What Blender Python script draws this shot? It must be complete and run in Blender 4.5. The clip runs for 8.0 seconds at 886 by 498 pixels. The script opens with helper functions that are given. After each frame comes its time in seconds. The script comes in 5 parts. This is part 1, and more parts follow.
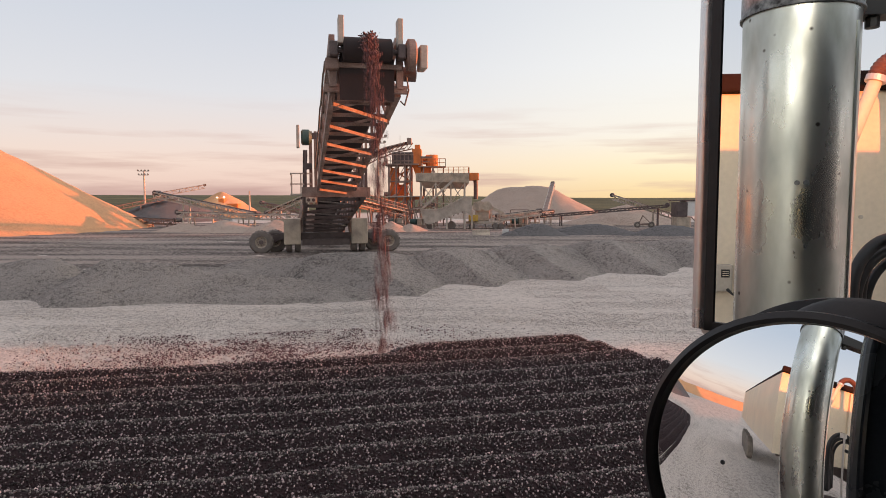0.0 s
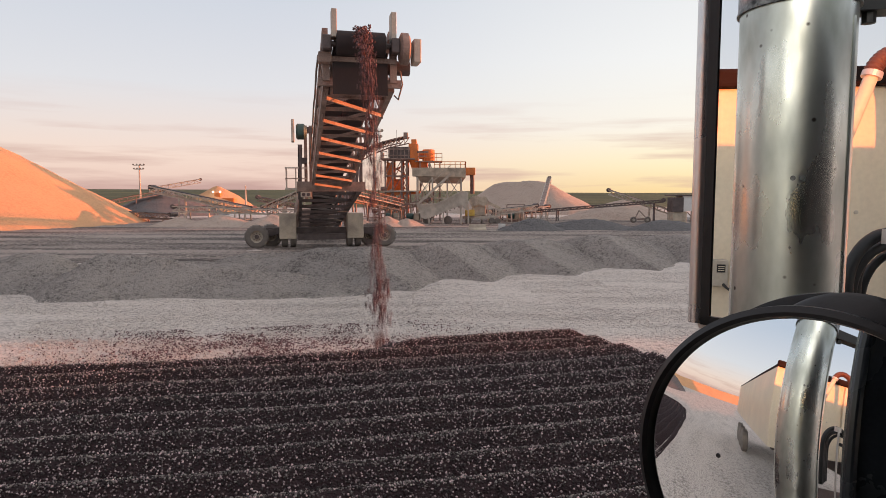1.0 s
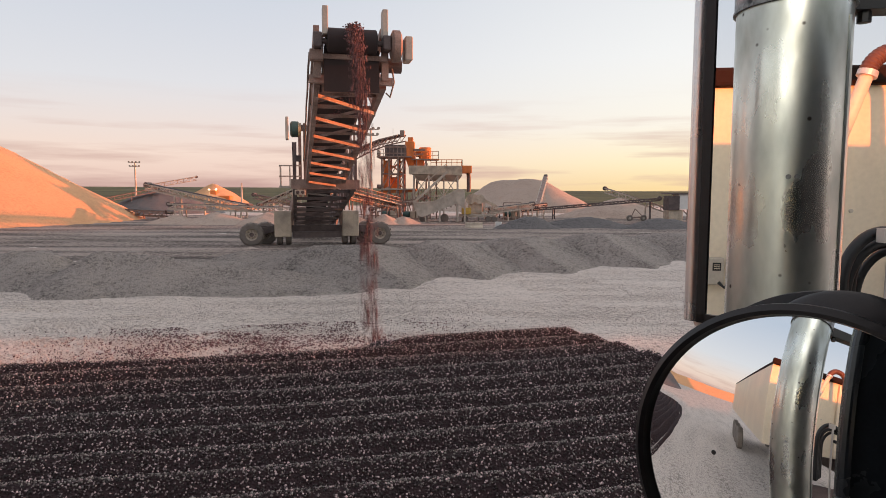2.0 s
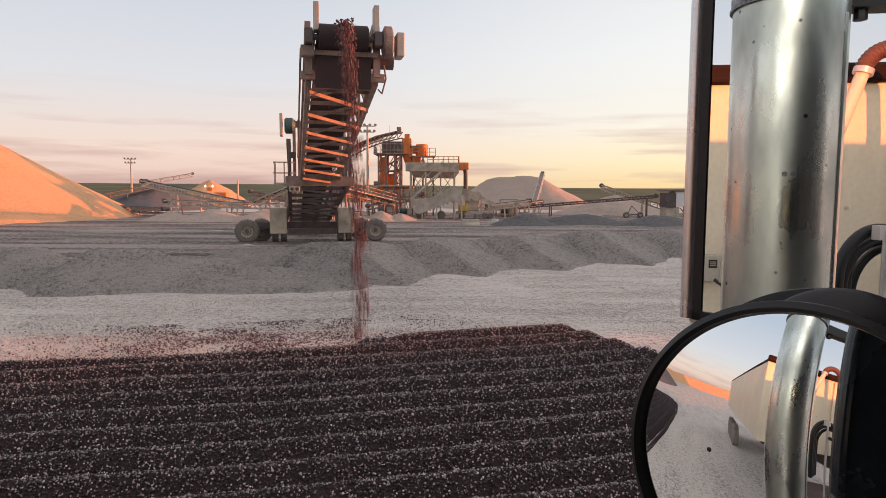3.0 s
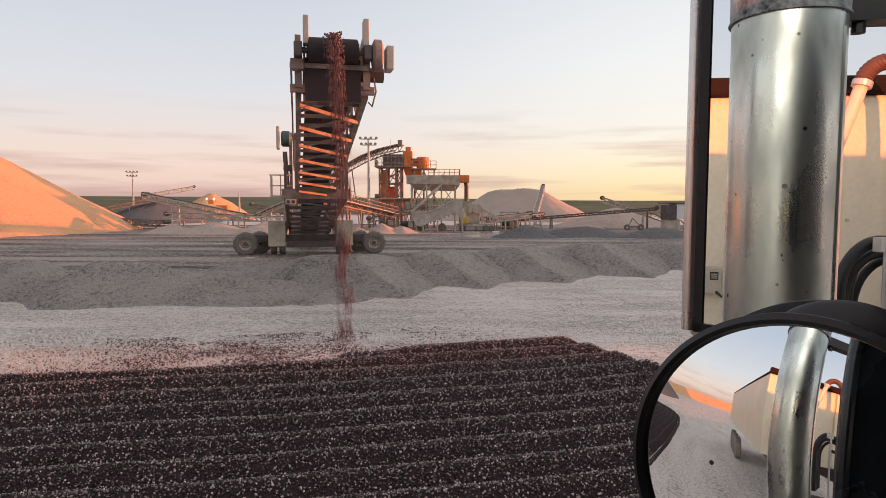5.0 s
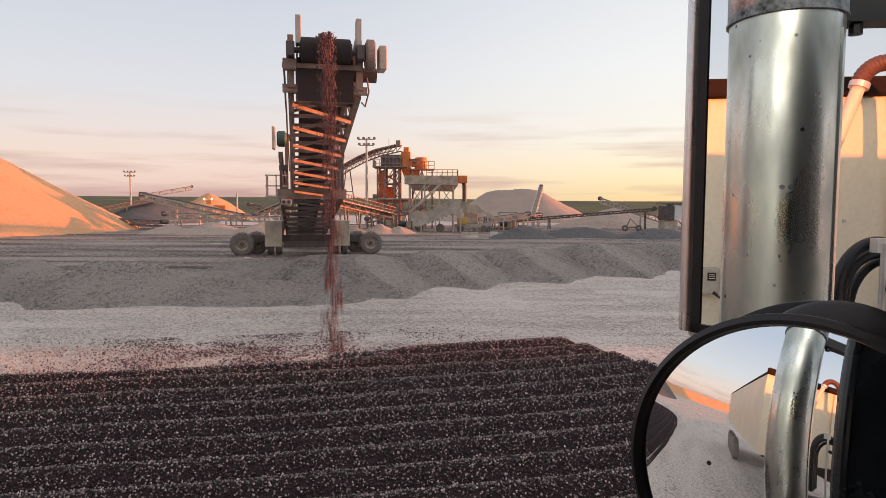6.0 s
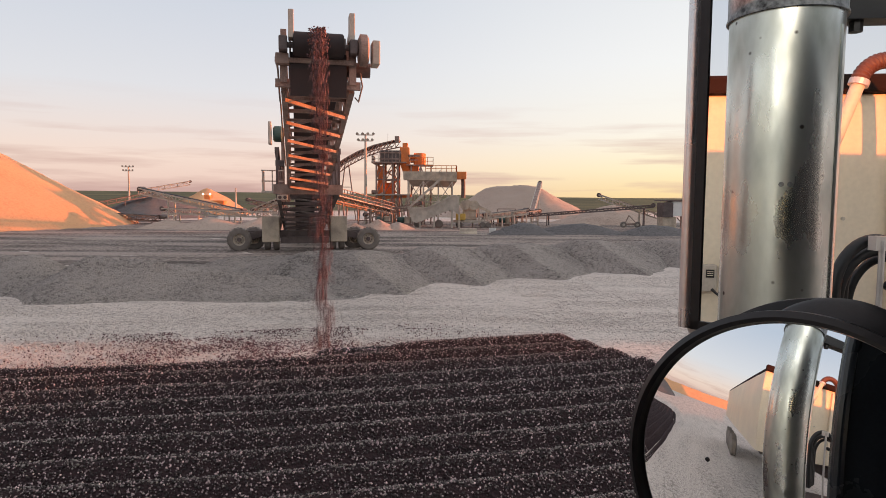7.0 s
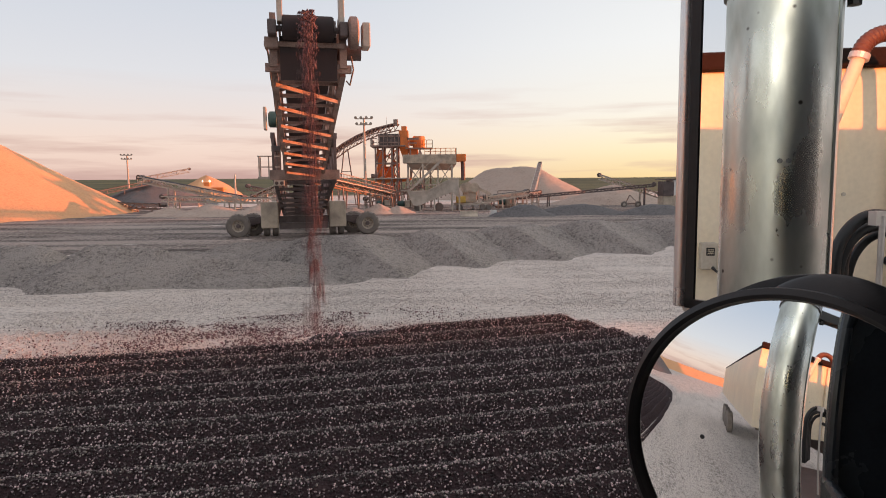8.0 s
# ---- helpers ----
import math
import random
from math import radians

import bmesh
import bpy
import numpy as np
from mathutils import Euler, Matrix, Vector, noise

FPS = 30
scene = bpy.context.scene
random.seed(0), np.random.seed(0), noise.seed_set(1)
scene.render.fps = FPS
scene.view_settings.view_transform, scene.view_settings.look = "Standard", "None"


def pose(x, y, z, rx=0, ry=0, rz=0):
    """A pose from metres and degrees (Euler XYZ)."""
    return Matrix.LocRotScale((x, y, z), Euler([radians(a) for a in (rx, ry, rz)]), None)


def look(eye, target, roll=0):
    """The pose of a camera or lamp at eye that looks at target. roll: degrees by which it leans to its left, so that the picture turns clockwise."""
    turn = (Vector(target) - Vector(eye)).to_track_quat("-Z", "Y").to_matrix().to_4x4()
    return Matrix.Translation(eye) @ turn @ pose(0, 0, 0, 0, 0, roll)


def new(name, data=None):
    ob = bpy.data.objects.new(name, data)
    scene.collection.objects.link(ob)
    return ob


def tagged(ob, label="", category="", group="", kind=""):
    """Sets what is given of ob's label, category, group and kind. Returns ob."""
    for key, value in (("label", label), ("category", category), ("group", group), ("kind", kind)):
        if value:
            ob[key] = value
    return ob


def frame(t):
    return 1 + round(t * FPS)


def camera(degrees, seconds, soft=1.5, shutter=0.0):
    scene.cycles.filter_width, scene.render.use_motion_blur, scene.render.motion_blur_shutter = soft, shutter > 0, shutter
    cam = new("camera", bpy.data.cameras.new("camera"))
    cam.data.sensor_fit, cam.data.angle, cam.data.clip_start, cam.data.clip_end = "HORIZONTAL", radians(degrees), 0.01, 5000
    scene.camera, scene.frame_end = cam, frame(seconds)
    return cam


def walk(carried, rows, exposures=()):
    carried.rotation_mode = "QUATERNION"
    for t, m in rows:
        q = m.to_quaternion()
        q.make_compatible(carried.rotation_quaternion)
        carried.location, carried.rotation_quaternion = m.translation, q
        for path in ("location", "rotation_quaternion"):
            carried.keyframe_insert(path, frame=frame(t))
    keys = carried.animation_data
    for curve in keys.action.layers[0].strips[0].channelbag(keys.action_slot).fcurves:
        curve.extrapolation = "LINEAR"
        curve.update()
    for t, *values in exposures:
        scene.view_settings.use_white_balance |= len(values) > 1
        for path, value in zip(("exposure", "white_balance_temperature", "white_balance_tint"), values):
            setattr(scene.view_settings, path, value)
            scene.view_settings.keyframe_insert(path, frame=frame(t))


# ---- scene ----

cam = camera(70, 8.0, 0.55, 0.5)
EYE = (0.0, 0.0, 2.4)
# seconds, yaw to the left, pitch, roll in degrees, drift of the hand in metres
PATH = [(0.0, 0.324, -4.324, -0.087, 0.001, 0.001), (0.5, 0.198, -4.631, -0.106, 0, -0.001), (1.0, 0.0, -4.798, 0.0, 0, 0), (1.5, -0.133, -4.838, 0.051, -0.001, -0.002),
        (3.0, -0.619, -5.254, 0.154, 0, 0), (3.5, -0.466, -4.749, 0.142, -0.001, -0.002), (4.0, -0.41, -4.445, 0.116, 0, 0), (4.5, -0.445, -4.213, 0.087, 0, -0.001),
        (6.0, -0.717, -4.088, 0.151, 0, -0.001), (6.5, -0.70, -4.271, 0.266, -0.001, 0), (7.0, -0.845, -4.448, 0.375, -0.001, -0.001), (7.5, -1.0, -4.748, 0.388, 0, 0),
        (8.0, -0.748, -5.991, -0.673, 0.005, 0)]


def aim(yaw, pitch, roll, dx, dy):
    return pose(EYE[0] + dx, EYE[1] + dy, EYE[2]) @ pose(0, 0, 0, 0, 0, yaw) @ pose(0, 0, 0, 90 + pitch) @ pose(0, 0, 0, 0, 0, roll)


walk(cam, [(t, aim(*row)) for t, *row in PATH])

# ---- light ----
SUN_BEARING, SUN_HEIGHT = 80.0, 4.0
world = bpy.data.worlds.new("world")
scene.world = world
world.use_nodes = True
wn = world.node_tree.nodes
wl = world.node_tree.links
sky = wn.new("ShaderNodeTexSky")
sky.sky_type = "NISHITA"
sky.sun_disc = False
sky.sun_elevation = radians(SUN_HEIGHT)
sky.sun_rotation = radians(SUN_BEARING)
sky.altitude, sky.air_density, sky.dust_density, sky.ozone_density = 300, 1.0, 2.5, 1.5
wn["Background"].inputs["Strength"].default_value = 0.07


def sky_node(kind, **values):
    n = wn.new(kind)
    for k, v in values.items():
        n.inputs[k.replace("_", " ")].default_value = v
    return n


# a thin veil of evening cloud: blue-grey overhead, peach low down, yellow and bright towards the sun, with faint streaks
way = wn.new("ShaderNodeTexCoord")
axis = wn.new("ShaderNodeSeparateXYZ")
wl.new(way.outputs["Generated"], axis.inputs[0])
rise = wn.new("ShaderNodeValToRGB")
for k, (at_, col) in enumerate([(0.0, (5.0, 3.5, 3.0)), (0.06, (5.5, 4.3, 3.8)), (0.16, (4.55, 4.45, 4.65)), (0.38, (3.3, 3.65, 4.25)), (1.0, (4.9, 4.3, 4.3))]):
    el = rise.color_ramp.elements[k] if k < 2 else rise.color_ramp.elements.new(at_)
    el.position, el.color = at_, (*[c / 10 for c in col], 1)
wl.new(axis.outputs["Z"], rise.inputs[0])
facing = wn.new("ShaderNodeVectorMath")
facing.operation = "DOT_PRODUCT"
facing.inputs[1].default_value = (math.sin(radians(70)), math.cos(radians(70)), 0.05)
wl.new(way.outputs["Generated"], facing.inputs[0])
glow = sky_node("ShaderNodeMapRange", From_Min=0.05, From_Max=0.78)
glow.interpolation_type = "SMOOTHSTEP"
wl.new(facing.outputs["Value"], glow.inputs["Value"])
warm = wn.new("ShaderNodeValToRGB")
for k, (at_, col) in enumerate([(0.0, (6.0, 4.4, 2.0)), (0.045, (6.1, 5.2, 3.4)), (0.1, (5.8, 5.4, 4.8)), (0.2, (5.5, 5.4, 5.3)), (0.6, (3.7, 3.9, 4.3))]):
    el = warm.color_ramp.elements[k] if k < 2 else warm.color_ramp.elements.new(at_)
    el.position, el.color = at_, (*[c / 10 for c in col], 1)
wl.new(axis.outputs["Z"], warm.inputs[0])
veil = wn.new("ShaderNodeMix")
veil.data_type = "RGBA"
wl.new(glow.outputs[0], veil.inputs["Factor"])
wl.new(rise.outputs[0], veil.inputs["A"])
wl.new(warm.outputs[0], veil.inputs["B"])
flat = wn.new("ShaderNodeMapping")
flat.inputs["Scale"].default_value = (1.6, 1.6, 22)
wl.new(way.outputs["Generated"], flat.inputs["Vector"])
streak = sky_node("ShaderNodeTexNoise", Scale=1.8, Detail=7.0, Roughness=0.55)
wl.new(flat.outputs[0], streak.inputs["Vector"])
streak_amount = sky_node("ShaderNodeMapRange", From_Min=0.48, From_Max=0.7, To_Max=1.0)
wl.new(streak.outputs[0], streak_amount.inputs["Value"])
lowness = sky_node("ShaderNodeMapRange", From_Min=0.16, From_Max=0.05)
wl.new(axis.outputs["Z"], lowness.inputs["Value"])
amount = wn.new("ShaderNodeMath")
amount.operation = "MULTIPLY"
wl.new(streak_amount.outputs[0], amount.inputs[0])
wl.new(lowness.outputs[0], amount.inputs[1])
clouded = wn.new("ShaderNodeMix")
clouded.data_type = "RGBA"
clouded.inputs["B"].default_value = (0.36, 0.235, 0.215, 1)
wl.new(amount.outputs[0], clouded.inputs["Factor"])
wl.new(veil.outputs["Result"], clouded.inputs["A"])
lift = wn.new("ShaderNodeVectorMath")
lift.operation = "SCALE"
lift.inputs["Scale"].default_value = 10.0
wl.new(clouded.outputs["Result"], lift.inputs[0])
whole = wn.new("ShaderNodeMix")
whole.data_type = "RGBA"
whole.inputs["Factor"].default_value = 0.8
wl.new(sky.outputs[0], whole.inputs["A"])
wl.new(lift.outputs[0], whole.inputs["B"])
dusk = sky_node("ShaderNodeMapRange", From_Min=-0.9, From_Max=0.1, To_Min=0.95, To_Max=1.0)
wl.new(facing.outputs["Value"], dusk.inputs["Value"])
dimmed = wn.new("ShaderNodeVectorMath")
dimmed.operation = "SCALE"
wl.new(whole.outputs["Result"], dimmed.inputs[0])
# the sky is far brighter close to the sun
halo = sky_node("ShaderNodeMapRange", From_Min=0.83, From_Max=1.0, To_Min=1.0, To_Max=3.6)
halo.interpolation_type = "SMOOTHSTEP"
wl.new(facing.outputs["Value"], halo.inputs["Value"])
strength = wn.new("ShaderNodeMath")
strength.operation = "MULTIPLY"
wl.new(dusk.outputs[0], strength.inputs[0])
wl.new(halo.outputs[0], strength.inputs[1])
wl.new(strength.outputs[0], dimmed.inputs["Scale"])
wl.new(dimmed.outputs[0], wn["Background"].inputs["Color"])

sun_data = bpy.data.lights.new("sun", "SUN")
sun_data.energy, sun_data.angle, sun_data.color = 2.7, radians(0.6), (1.0, 0.205, 0.045)
sun = new("sun", sun_data)
b, e = radians(SUN_BEARING), radians(SUN_HEIGHT)
sun.matrix_world = look((math.sin(b) * math.cos(e) * 60, math.cos(b) * math.cos(e) * 60, math.sin(e) * 60), (0, 0, 0))
scene.view_settings.exposure = 1.52


# ---- materials ----
def material(name, color, rough=0.8, metal=0.0, scale=8.0, vary=0.25, bump=0.2, fine=60.0, stain=None, spec=0.5, island=0.0):
    m = bpy.data.materials.new(name)
    m.use_nodes = True
    n, l = m.node_tree.nodes, m.node_tree.links
    p = n["Principled BSDF"]
    p.inputs["Metallic"].default_value = metal
    p.inputs["Specular IOR Level"].default_value = spec
    co = n.new("ShaderNodeTexCoord")
    big, small = n.new("ShaderNodeTexNoise"), n.new("ShaderNodeTexNoise")
    big.inputs["Scale"].default_value, small.inputs["Scale"].default_value = scale, fine
    big.inputs["Detail"].default_value, small.inputs["Detail"].default_value = 5, 3
    l.new(co.outputs["Object"], big.inputs["Vector"])
    l.new(co.outputs["Object"], small.inputs["Vector"])
    both = n.new("ShaderNodeMath")
    both.operation = "MULTIPLY_ADD"
    both.inputs[1].default_value = 0.5
    l.new(small.outputs[0], both.inputs[0])
    l.new(big.outputs[0], both.inputs[2])
    ramp = n.new("ShaderNodeValToRGB")
    lo, hi = stain or [c * (1 - vary) for c in color], [min(1, c * (1 + vary)) for c in color]
    ramp.color_ramp.elements[0].position, ramp.color_ramp.elements[1].position = 0.5, 1.0
    ramp.color_ramp.elements[0].color, ramp.color_ramp.elements[1].color = (*lo, 1), (*hi, 1)
    l.new(both.outputs[0], ramp.inputs[0])
    out = ramp.outputs[0]
    if island:
        geo, hsv = n.new("ShaderNodeNewGeometry"), n.new("ShaderNodeHueSaturation")
        rng = n.new("ShaderNodeMapRange")
        rng.inputs["To Min"].default_value, rng.inputs["To Max"].default_value = (0.035 if island == 1 else 1 - island), 1.0
        skew = n.new("ShaderNodeMath")
        skew.operation = "POWER"
        skew.inputs[1].default_value = 4.3 if island == 1 else 1.0
        l.new(geo.outputs["Random Per Island"], skew.inputs[0])
        l.new(skew.outputs[0], rng.inputs["Value"])
        l.new(rng.outputs[0], hsv.inputs["Value"])
        l.new(out, hsv.inputs["Color"])
        out = hsv.outputs[0]
    l.new(out, p.inputs["Base Color"])
    rr = n.new("ShaderNodeMapRange")
    rr.inputs["To Min"].default_value, rr.inputs["To Max"].default_value = max(0.02, rough - 0.12), min(1, rough + 0.12)
    l.new(big.outputs[0], rr.inputs["Value"])
    l.new(rr.outputs[0], p.inputs["Roughness"])
    if bump:
        bp = n.new("ShaderNodeBump")
        bp.inputs["Strength"].default_value, bp.inputs["Distance"].default_value = bump, 0.5 / fine
        l.new(small.outputs[0], bp.inputs["Height"])
        l.new(bp.outputs[0], p.inputs["Normal"])
    return m


def gravel(name, low, high, size, bump=0.6, patch=0.4, stretch=1.0, streak=0.5):
    """Loose stone: a cell for every pebble, with larger drifts of tone."""
    m = bpy.data.materials.new(name)
    m.use_nodes = True
    n, l = m.node_tree.nodes, m.node_tree.links
    p = n["Principled BSDF"]
    p.inputs["Roughness"].default_value = 0.9
    p.inputs["Specular IOR Level"].default_value = 0.25
    co = n.new("ShaderNodeTexCoord")
    cells, drift, grit = n.new("ShaderNodeTexVoronoi"), n.new("ShaderNodeTexNoise"), n.new("ShaderNodeTexNoise")
    cells.inputs["Scale"].default_value = 1 / size
    drift.inputs["Scale"].default_value, drift.inputs["Detail"].default_value = patch, 6
    grit.inputs["Scale"].default_value, grit.inputs["Detail"].default_value = 0.3 / size, 6
    mp = n.new("ShaderNodeMapping")
    mp.inputs["Scale"].default_value = (1 / stretch, 1, 1)
    l.new(co.outputs["Object"], mp.inputs["Vector"])
    l.new(mp.outputs[0], drift.inputs["Vector"])
    for t in (cells, grit):
        l.new(co.outputs["Object"], t.inputs["Vector"])
    sep = n.new("ShaderNodeSeparateColor")
    l.new(cells.outputs["Color"], sep.inputs[0])
    a1, a2 = n.new("ShaderNodeMath"), n.new("ShaderNodeMath")
    a1.operation = a2.operation = "MULTIPLY_ADD"
    a1.inputs[1].default_value, a2.inputs[1].default_value = 0.35, streak
    l.new(sep.outputs[0], a1.inputs[0])
    l.new(grit.outputs[0], a1.inputs[2])
    l.new(drift.outputs[0], a2.inputs[0])
    l.new(a1.outputs[0], a2.inputs[2])
    ramp = n.new("ShaderNodeValToRGB")
    ramp.color_ramp.elements[0].position, ramp.color_ramp.elements[1].position = 0.55, 1.15 / 1.2
    ramp.color_ramp.elements[0].color, ramp.color_ramp.elements[1].color = (*low, 1), (*high, 1)
    centred = n.new("ShaderNodeMath")
    centred.operation = "SUBTRACT"
    centred.inputs[1].default_value = 0.62 * (streak - 0.5)
    l.new(a2.outputs[0], centred.inputs[0])
    l.new(centred.outputs[0], ramp.inputs[0])
    l.new(ramp.outputs[0], p.inputs["Base Color"])
    add = n.new("ShaderNodeMath")
    add.operation = "MULTIPLY_ADD"
    add.inputs[1].default_value = 2.0
    l.new(grit.outputs[0], add.inputs[0])
    l.new(cells.outputs["Distance"], add.inputs[2])
    bp = n.new("ShaderNodeBump")
    bp.inputs["Strength"].default_value, bp.inputs["Distance"].default_value = bump, size * 0.8
    l.new(add.outputs[0], bp.inputs["Height"])
    l.new(bp.outputs[0], p.inputs["Normal"])
    return m


def plain(name, color, rough, metal=0.0):
    m = bpy.data.materials.new(name)
    m.use_nodes = True
    p = m.node_tree.nodes["Principled BSDF"]
    p.inputs["Base Color"].default_value = (*color, 1)
    p.inputs["Roughness"].default_value, p.inputs["Metallic"].default_value = rough, metal
    return m


YARD = gravel("yard_gravel", (0.28, 0.25, 0.223), (0.62, 0.557, 0.503), 0.035, 0.8, 1.4, 5.0, 0.7)
GREY = gravel("grey_gravel", (0.085, 0.077, 0.07), (0.33, 0.297, 0.27), 0.03, 0.8, 0.7, 1.0, 0.8)
DARK = gravel("dark_stone", (0.012, 0.007, 0.008), (0.05, 0.032, 0.034), 0.018, 1.0, 0.8)
SLATE = gravel("slate_gravel", (0.07, 0.068, 0.07), (0.16, 0.152, 0.15), 0.05, 0.8, 0.5)
TRACK = gravel("packed_track", (0.075, 0.062, 0.055), (0.34, 0.285, 0.25), 0.05, 0.4, 0.5, 7.0, 1.7)
# sand with the low sun's orange put into its colour
SUNLIT_SAND = gravel("sand", (0.46, 0.25, 0.13), (0.60, 0.34, 0.18), 0.06, 0.15, 0.3)
# greyer copy of the sand, for heaps that lie mostly in shade
SHADED_SAND = gravel("shaded_sand", (0.24, 0.19, 0.155), (0.42, 0.335, 0.275), 0.06, 0.2, 0.3)
STONE = material("crushed_stone", (0.86, 0.66, 0.66), 0.6, 0, 3, 0.15, 0.0, 30, island=1.0, spec=0.4)
FALLING = material("falling_stone", (0.21, 0.11, 0.115), 0.7, 0, 3, 0.15, 0.0, 30, island=0.8, spec=0.4)
GRIT = material("grey_gravel_stone", (0.40, 0.36, 0.33), 0.85, 0, 3, 0.2, 0.0, 30, island=0.5, spec=0.3)
PALE = material("pale_crushed_stone", (0.68, 0.61, 0.555), 0.8, 0, 3, 0.2, 0.0, 30, island=0.5, spec=0.3)
STEEL = material("weathered_steel", (0.27, 0.2, 0.17), 0.7, 0.1, 3, 0.4, 0.2, 40, stain=(0.14, 0.09, 0.07))
DARKSTEEL = material("dark_steel", (0.11, 0.085, 0.08), 0.6, 0.1, 3, 0.4, 0.2, 40)
BEIGE = material("dusty_beige_paint", (0.52, 0.44, 0.335), 0.6, 0, 2, 0.2, 0.1, 30, stain=(0.26, 0.22, 0.18))
GALV = material("dusty_galvanised_steel", (0.46, 0.405, 0.34), 0.6, 0.1, 2, 0.25, 0.1, 30)
# low-sun orange put into the colour of lit plant steel; the loader shares it
SUNLIT_ORANGE = material("sunlit_orange", (0.66, 0.19, 0.045), 0.6, 0, 1.5, 0.3, 0.1, 20)
GREENM = material("green_motor_paint", (0.04, 0.085, 0.075), 0.6, 0, 6, 0.3, 0.1, 30)
RUBBER = material("dusty_rubber", (0.10, 0.088, 0.078), 0.85, 0, 5, 0.4, 0.3, 60, stain=(0.22, 0.19, 0.165))
BELT = material("rubber_belt", (0.026, 0.018, 0.018), 0.8, 0, 4, 0.3, 0.2, 60)
CREAM = material("cream_trailer_paint", (0.70, 0.60, 0.46), 0.4, 0, 1.5, 0.12, 0.03, 30)
TARP = material("red_brown_tarp", (0.02, 0.011, 0.009), 0.9, 0, 4, 0.3, 0.3, 40, spec=0.15)
BLACK = material("black_plastic", (0.012, 0.012, 0.013), 0.45, 0, 20, 0.3, 0.1, 150)
CAB = material("dark_cab_paint", (0.015, 0.018, 0.022), 0.25, 0, 3, 0.3, 0.0, 50)
SCORCH = material("scorched_steel", (0.30, 0.31, 0.31), 0.5, 0.4, 14, 0.4, 0.2, 90, stain=(0.015, 0.014, 0.014))
RIM = material("dusty_rim", (0.5, 0.43, 0.35), 0.7, 0, 9, 0.25, 0.1, 40)
TRIM = material("polished_trim", (0.75, 0.72, 0.70), 0.28, 0.85, 8, 0.08, 0.05, 80)
HOUSING = material("dull_silver_paint", (0.6, 0.55, 0.5), 0.45, 0.1, 6, 0.1, 0.05, 80)
CHROME = material("brushed_bright_metal", (0.62, 0.58, 0.54), 0.42, 0.45, 6, 0.08, 0.05, 80)
MIRROR = plain("mirror_glass", (0.92, 0.93, 0.93), 0.0, 1.0)


# ---- mesh tools ----
class Solid:
    """Points and faces of one mesh."""

    def __init__(self):
        self.v, self.f = [], []

    def add(self, pts, faces):
        k = len(self.v)
        self.v += [tuple(p) for p in pts]
        self.f += [tuple(k + i for i in q) for q in faces]
        return self

    def box(self, c, s, m=None):
        pts = [Vector((c[0] + s[0] * i / 2, c[1] + s[1] * j / 2, c[2] + s[2] * k / 2)) for i in (-1, 1) for j in (-1, 1) for k in (-1, 1)]
        if m:
            pts = [m @ p for p in pts]
        return self.add(pts, [(0, 1, 3, 2), (4, 6, 7, 5), (0, 4, 5, 1), (2, 3, 7, 6), (0, 2, 6, 4), (1, 5, 7, 3)])

    def beam(self, a, b, w, h):
        a, b = Vector(a), Vector(b)
        d = (b - a).normalized()
        side = d.cross(Vector((0, 0, 1)))
        side = side.normalized() if side.length > 1e-3 else Vector((1, 0, 0))
        up = side.cross(d)
        pts = [q + side * w / 2 * i + up * h / 2 * j for q in (a, b) for i, j in ((-1, -1), (1, -1), (1, 1), (-1, 1))]
        return self.add(pts, [(0, 3, 2, 1), (4, 5, 6, 7), (0, 1, 5, 4), (1, 2, 6, 5), (2, 3, 7, 6), (3, 0, 4, 7)])

    def tube(self, path, radii, n=12, caps=True):
        path = [Vector(p) for p in path]
        radii = radii if isinstance(radii, (list, tuple)) else [radii] * len(path)
        pts, faces = [], []
        ref = None
        for i, p in enumerate(path):
            d = (path[min(i + 1, len(path) - 1)] - path[max(i - 1, 0)]).normalized()
            if ref is None:
                ref = d.orthogonal().normalized()
            ref = (ref - d * ref.dot(d)).normalized()
            o = d.cross(ref)
            pts += [p + (ref * math.cos(2 * math.pi * k / n) + o * math.sin(2 * math.pi * k / n)) * radii[i] for k in range(n)]
        for i in range(len(path) - 1):
            faces += [(i * n + k, i * n + (k + 1) % n, (i + 1) * n + (k + 1) % n, (i + 1) * n + k) for k in range(n)]
        if caps:
            faces += [tuple(range(n))[::-1], tuple(range((len(path) - 1) * n, len(path) * n))]
        return self.add(pts, faces)

    def lathe(self, profile, n=32, m=None):
        """profile: (radius, height) pairs, turned about z."""
        pts = [Vector((r * math.cos(2 * math.pi * k / n), r * math.sin(2 * math.pi * k / n), z)) for r, z in profile for k in range(n)]
        if m:
            pts = [m @ p for p in pts]
        faces = [(i * n + k, i * n + (k + 1) % n, (i + 1) * n + (k + 1) % n, (i + 1) * n + k) for i in range(len(profile) - 1) for k in range(n)]
        return self.add(pts, faces)

    def mesh(self, name, mat, smooth=False, bevel=0.0):
        me = bpy.data.meshes.new(name)
        me.from_pydata(self.v, [], self.f)
        bm = bmesh.new()
        bm.from_mesh(me)
        bmesh.ops.recalc_face_normals(bm, faces=bm.faces)
        if bevel:
            bmesh.ops.bevel(bm, geom=bm.edges[:], offset=bevel, segments=2, affect="EDGES", profile=0.5)
        bm.to_mesh(me)
        bm.free()
        me.materials.append(mat)
        if smooth:
            me.shade_smooth()
            me.set_sharp_from_angle(angle=radians(40))
        return me


def part(name, solid, mat, parent=None, label="", smooth=False, bevel=0.0):
    ob = new(name, solid.mesh(name, mat, smooth, bevel))
    if parent:
        ob.parent = parent
    return tagged(ob, label)


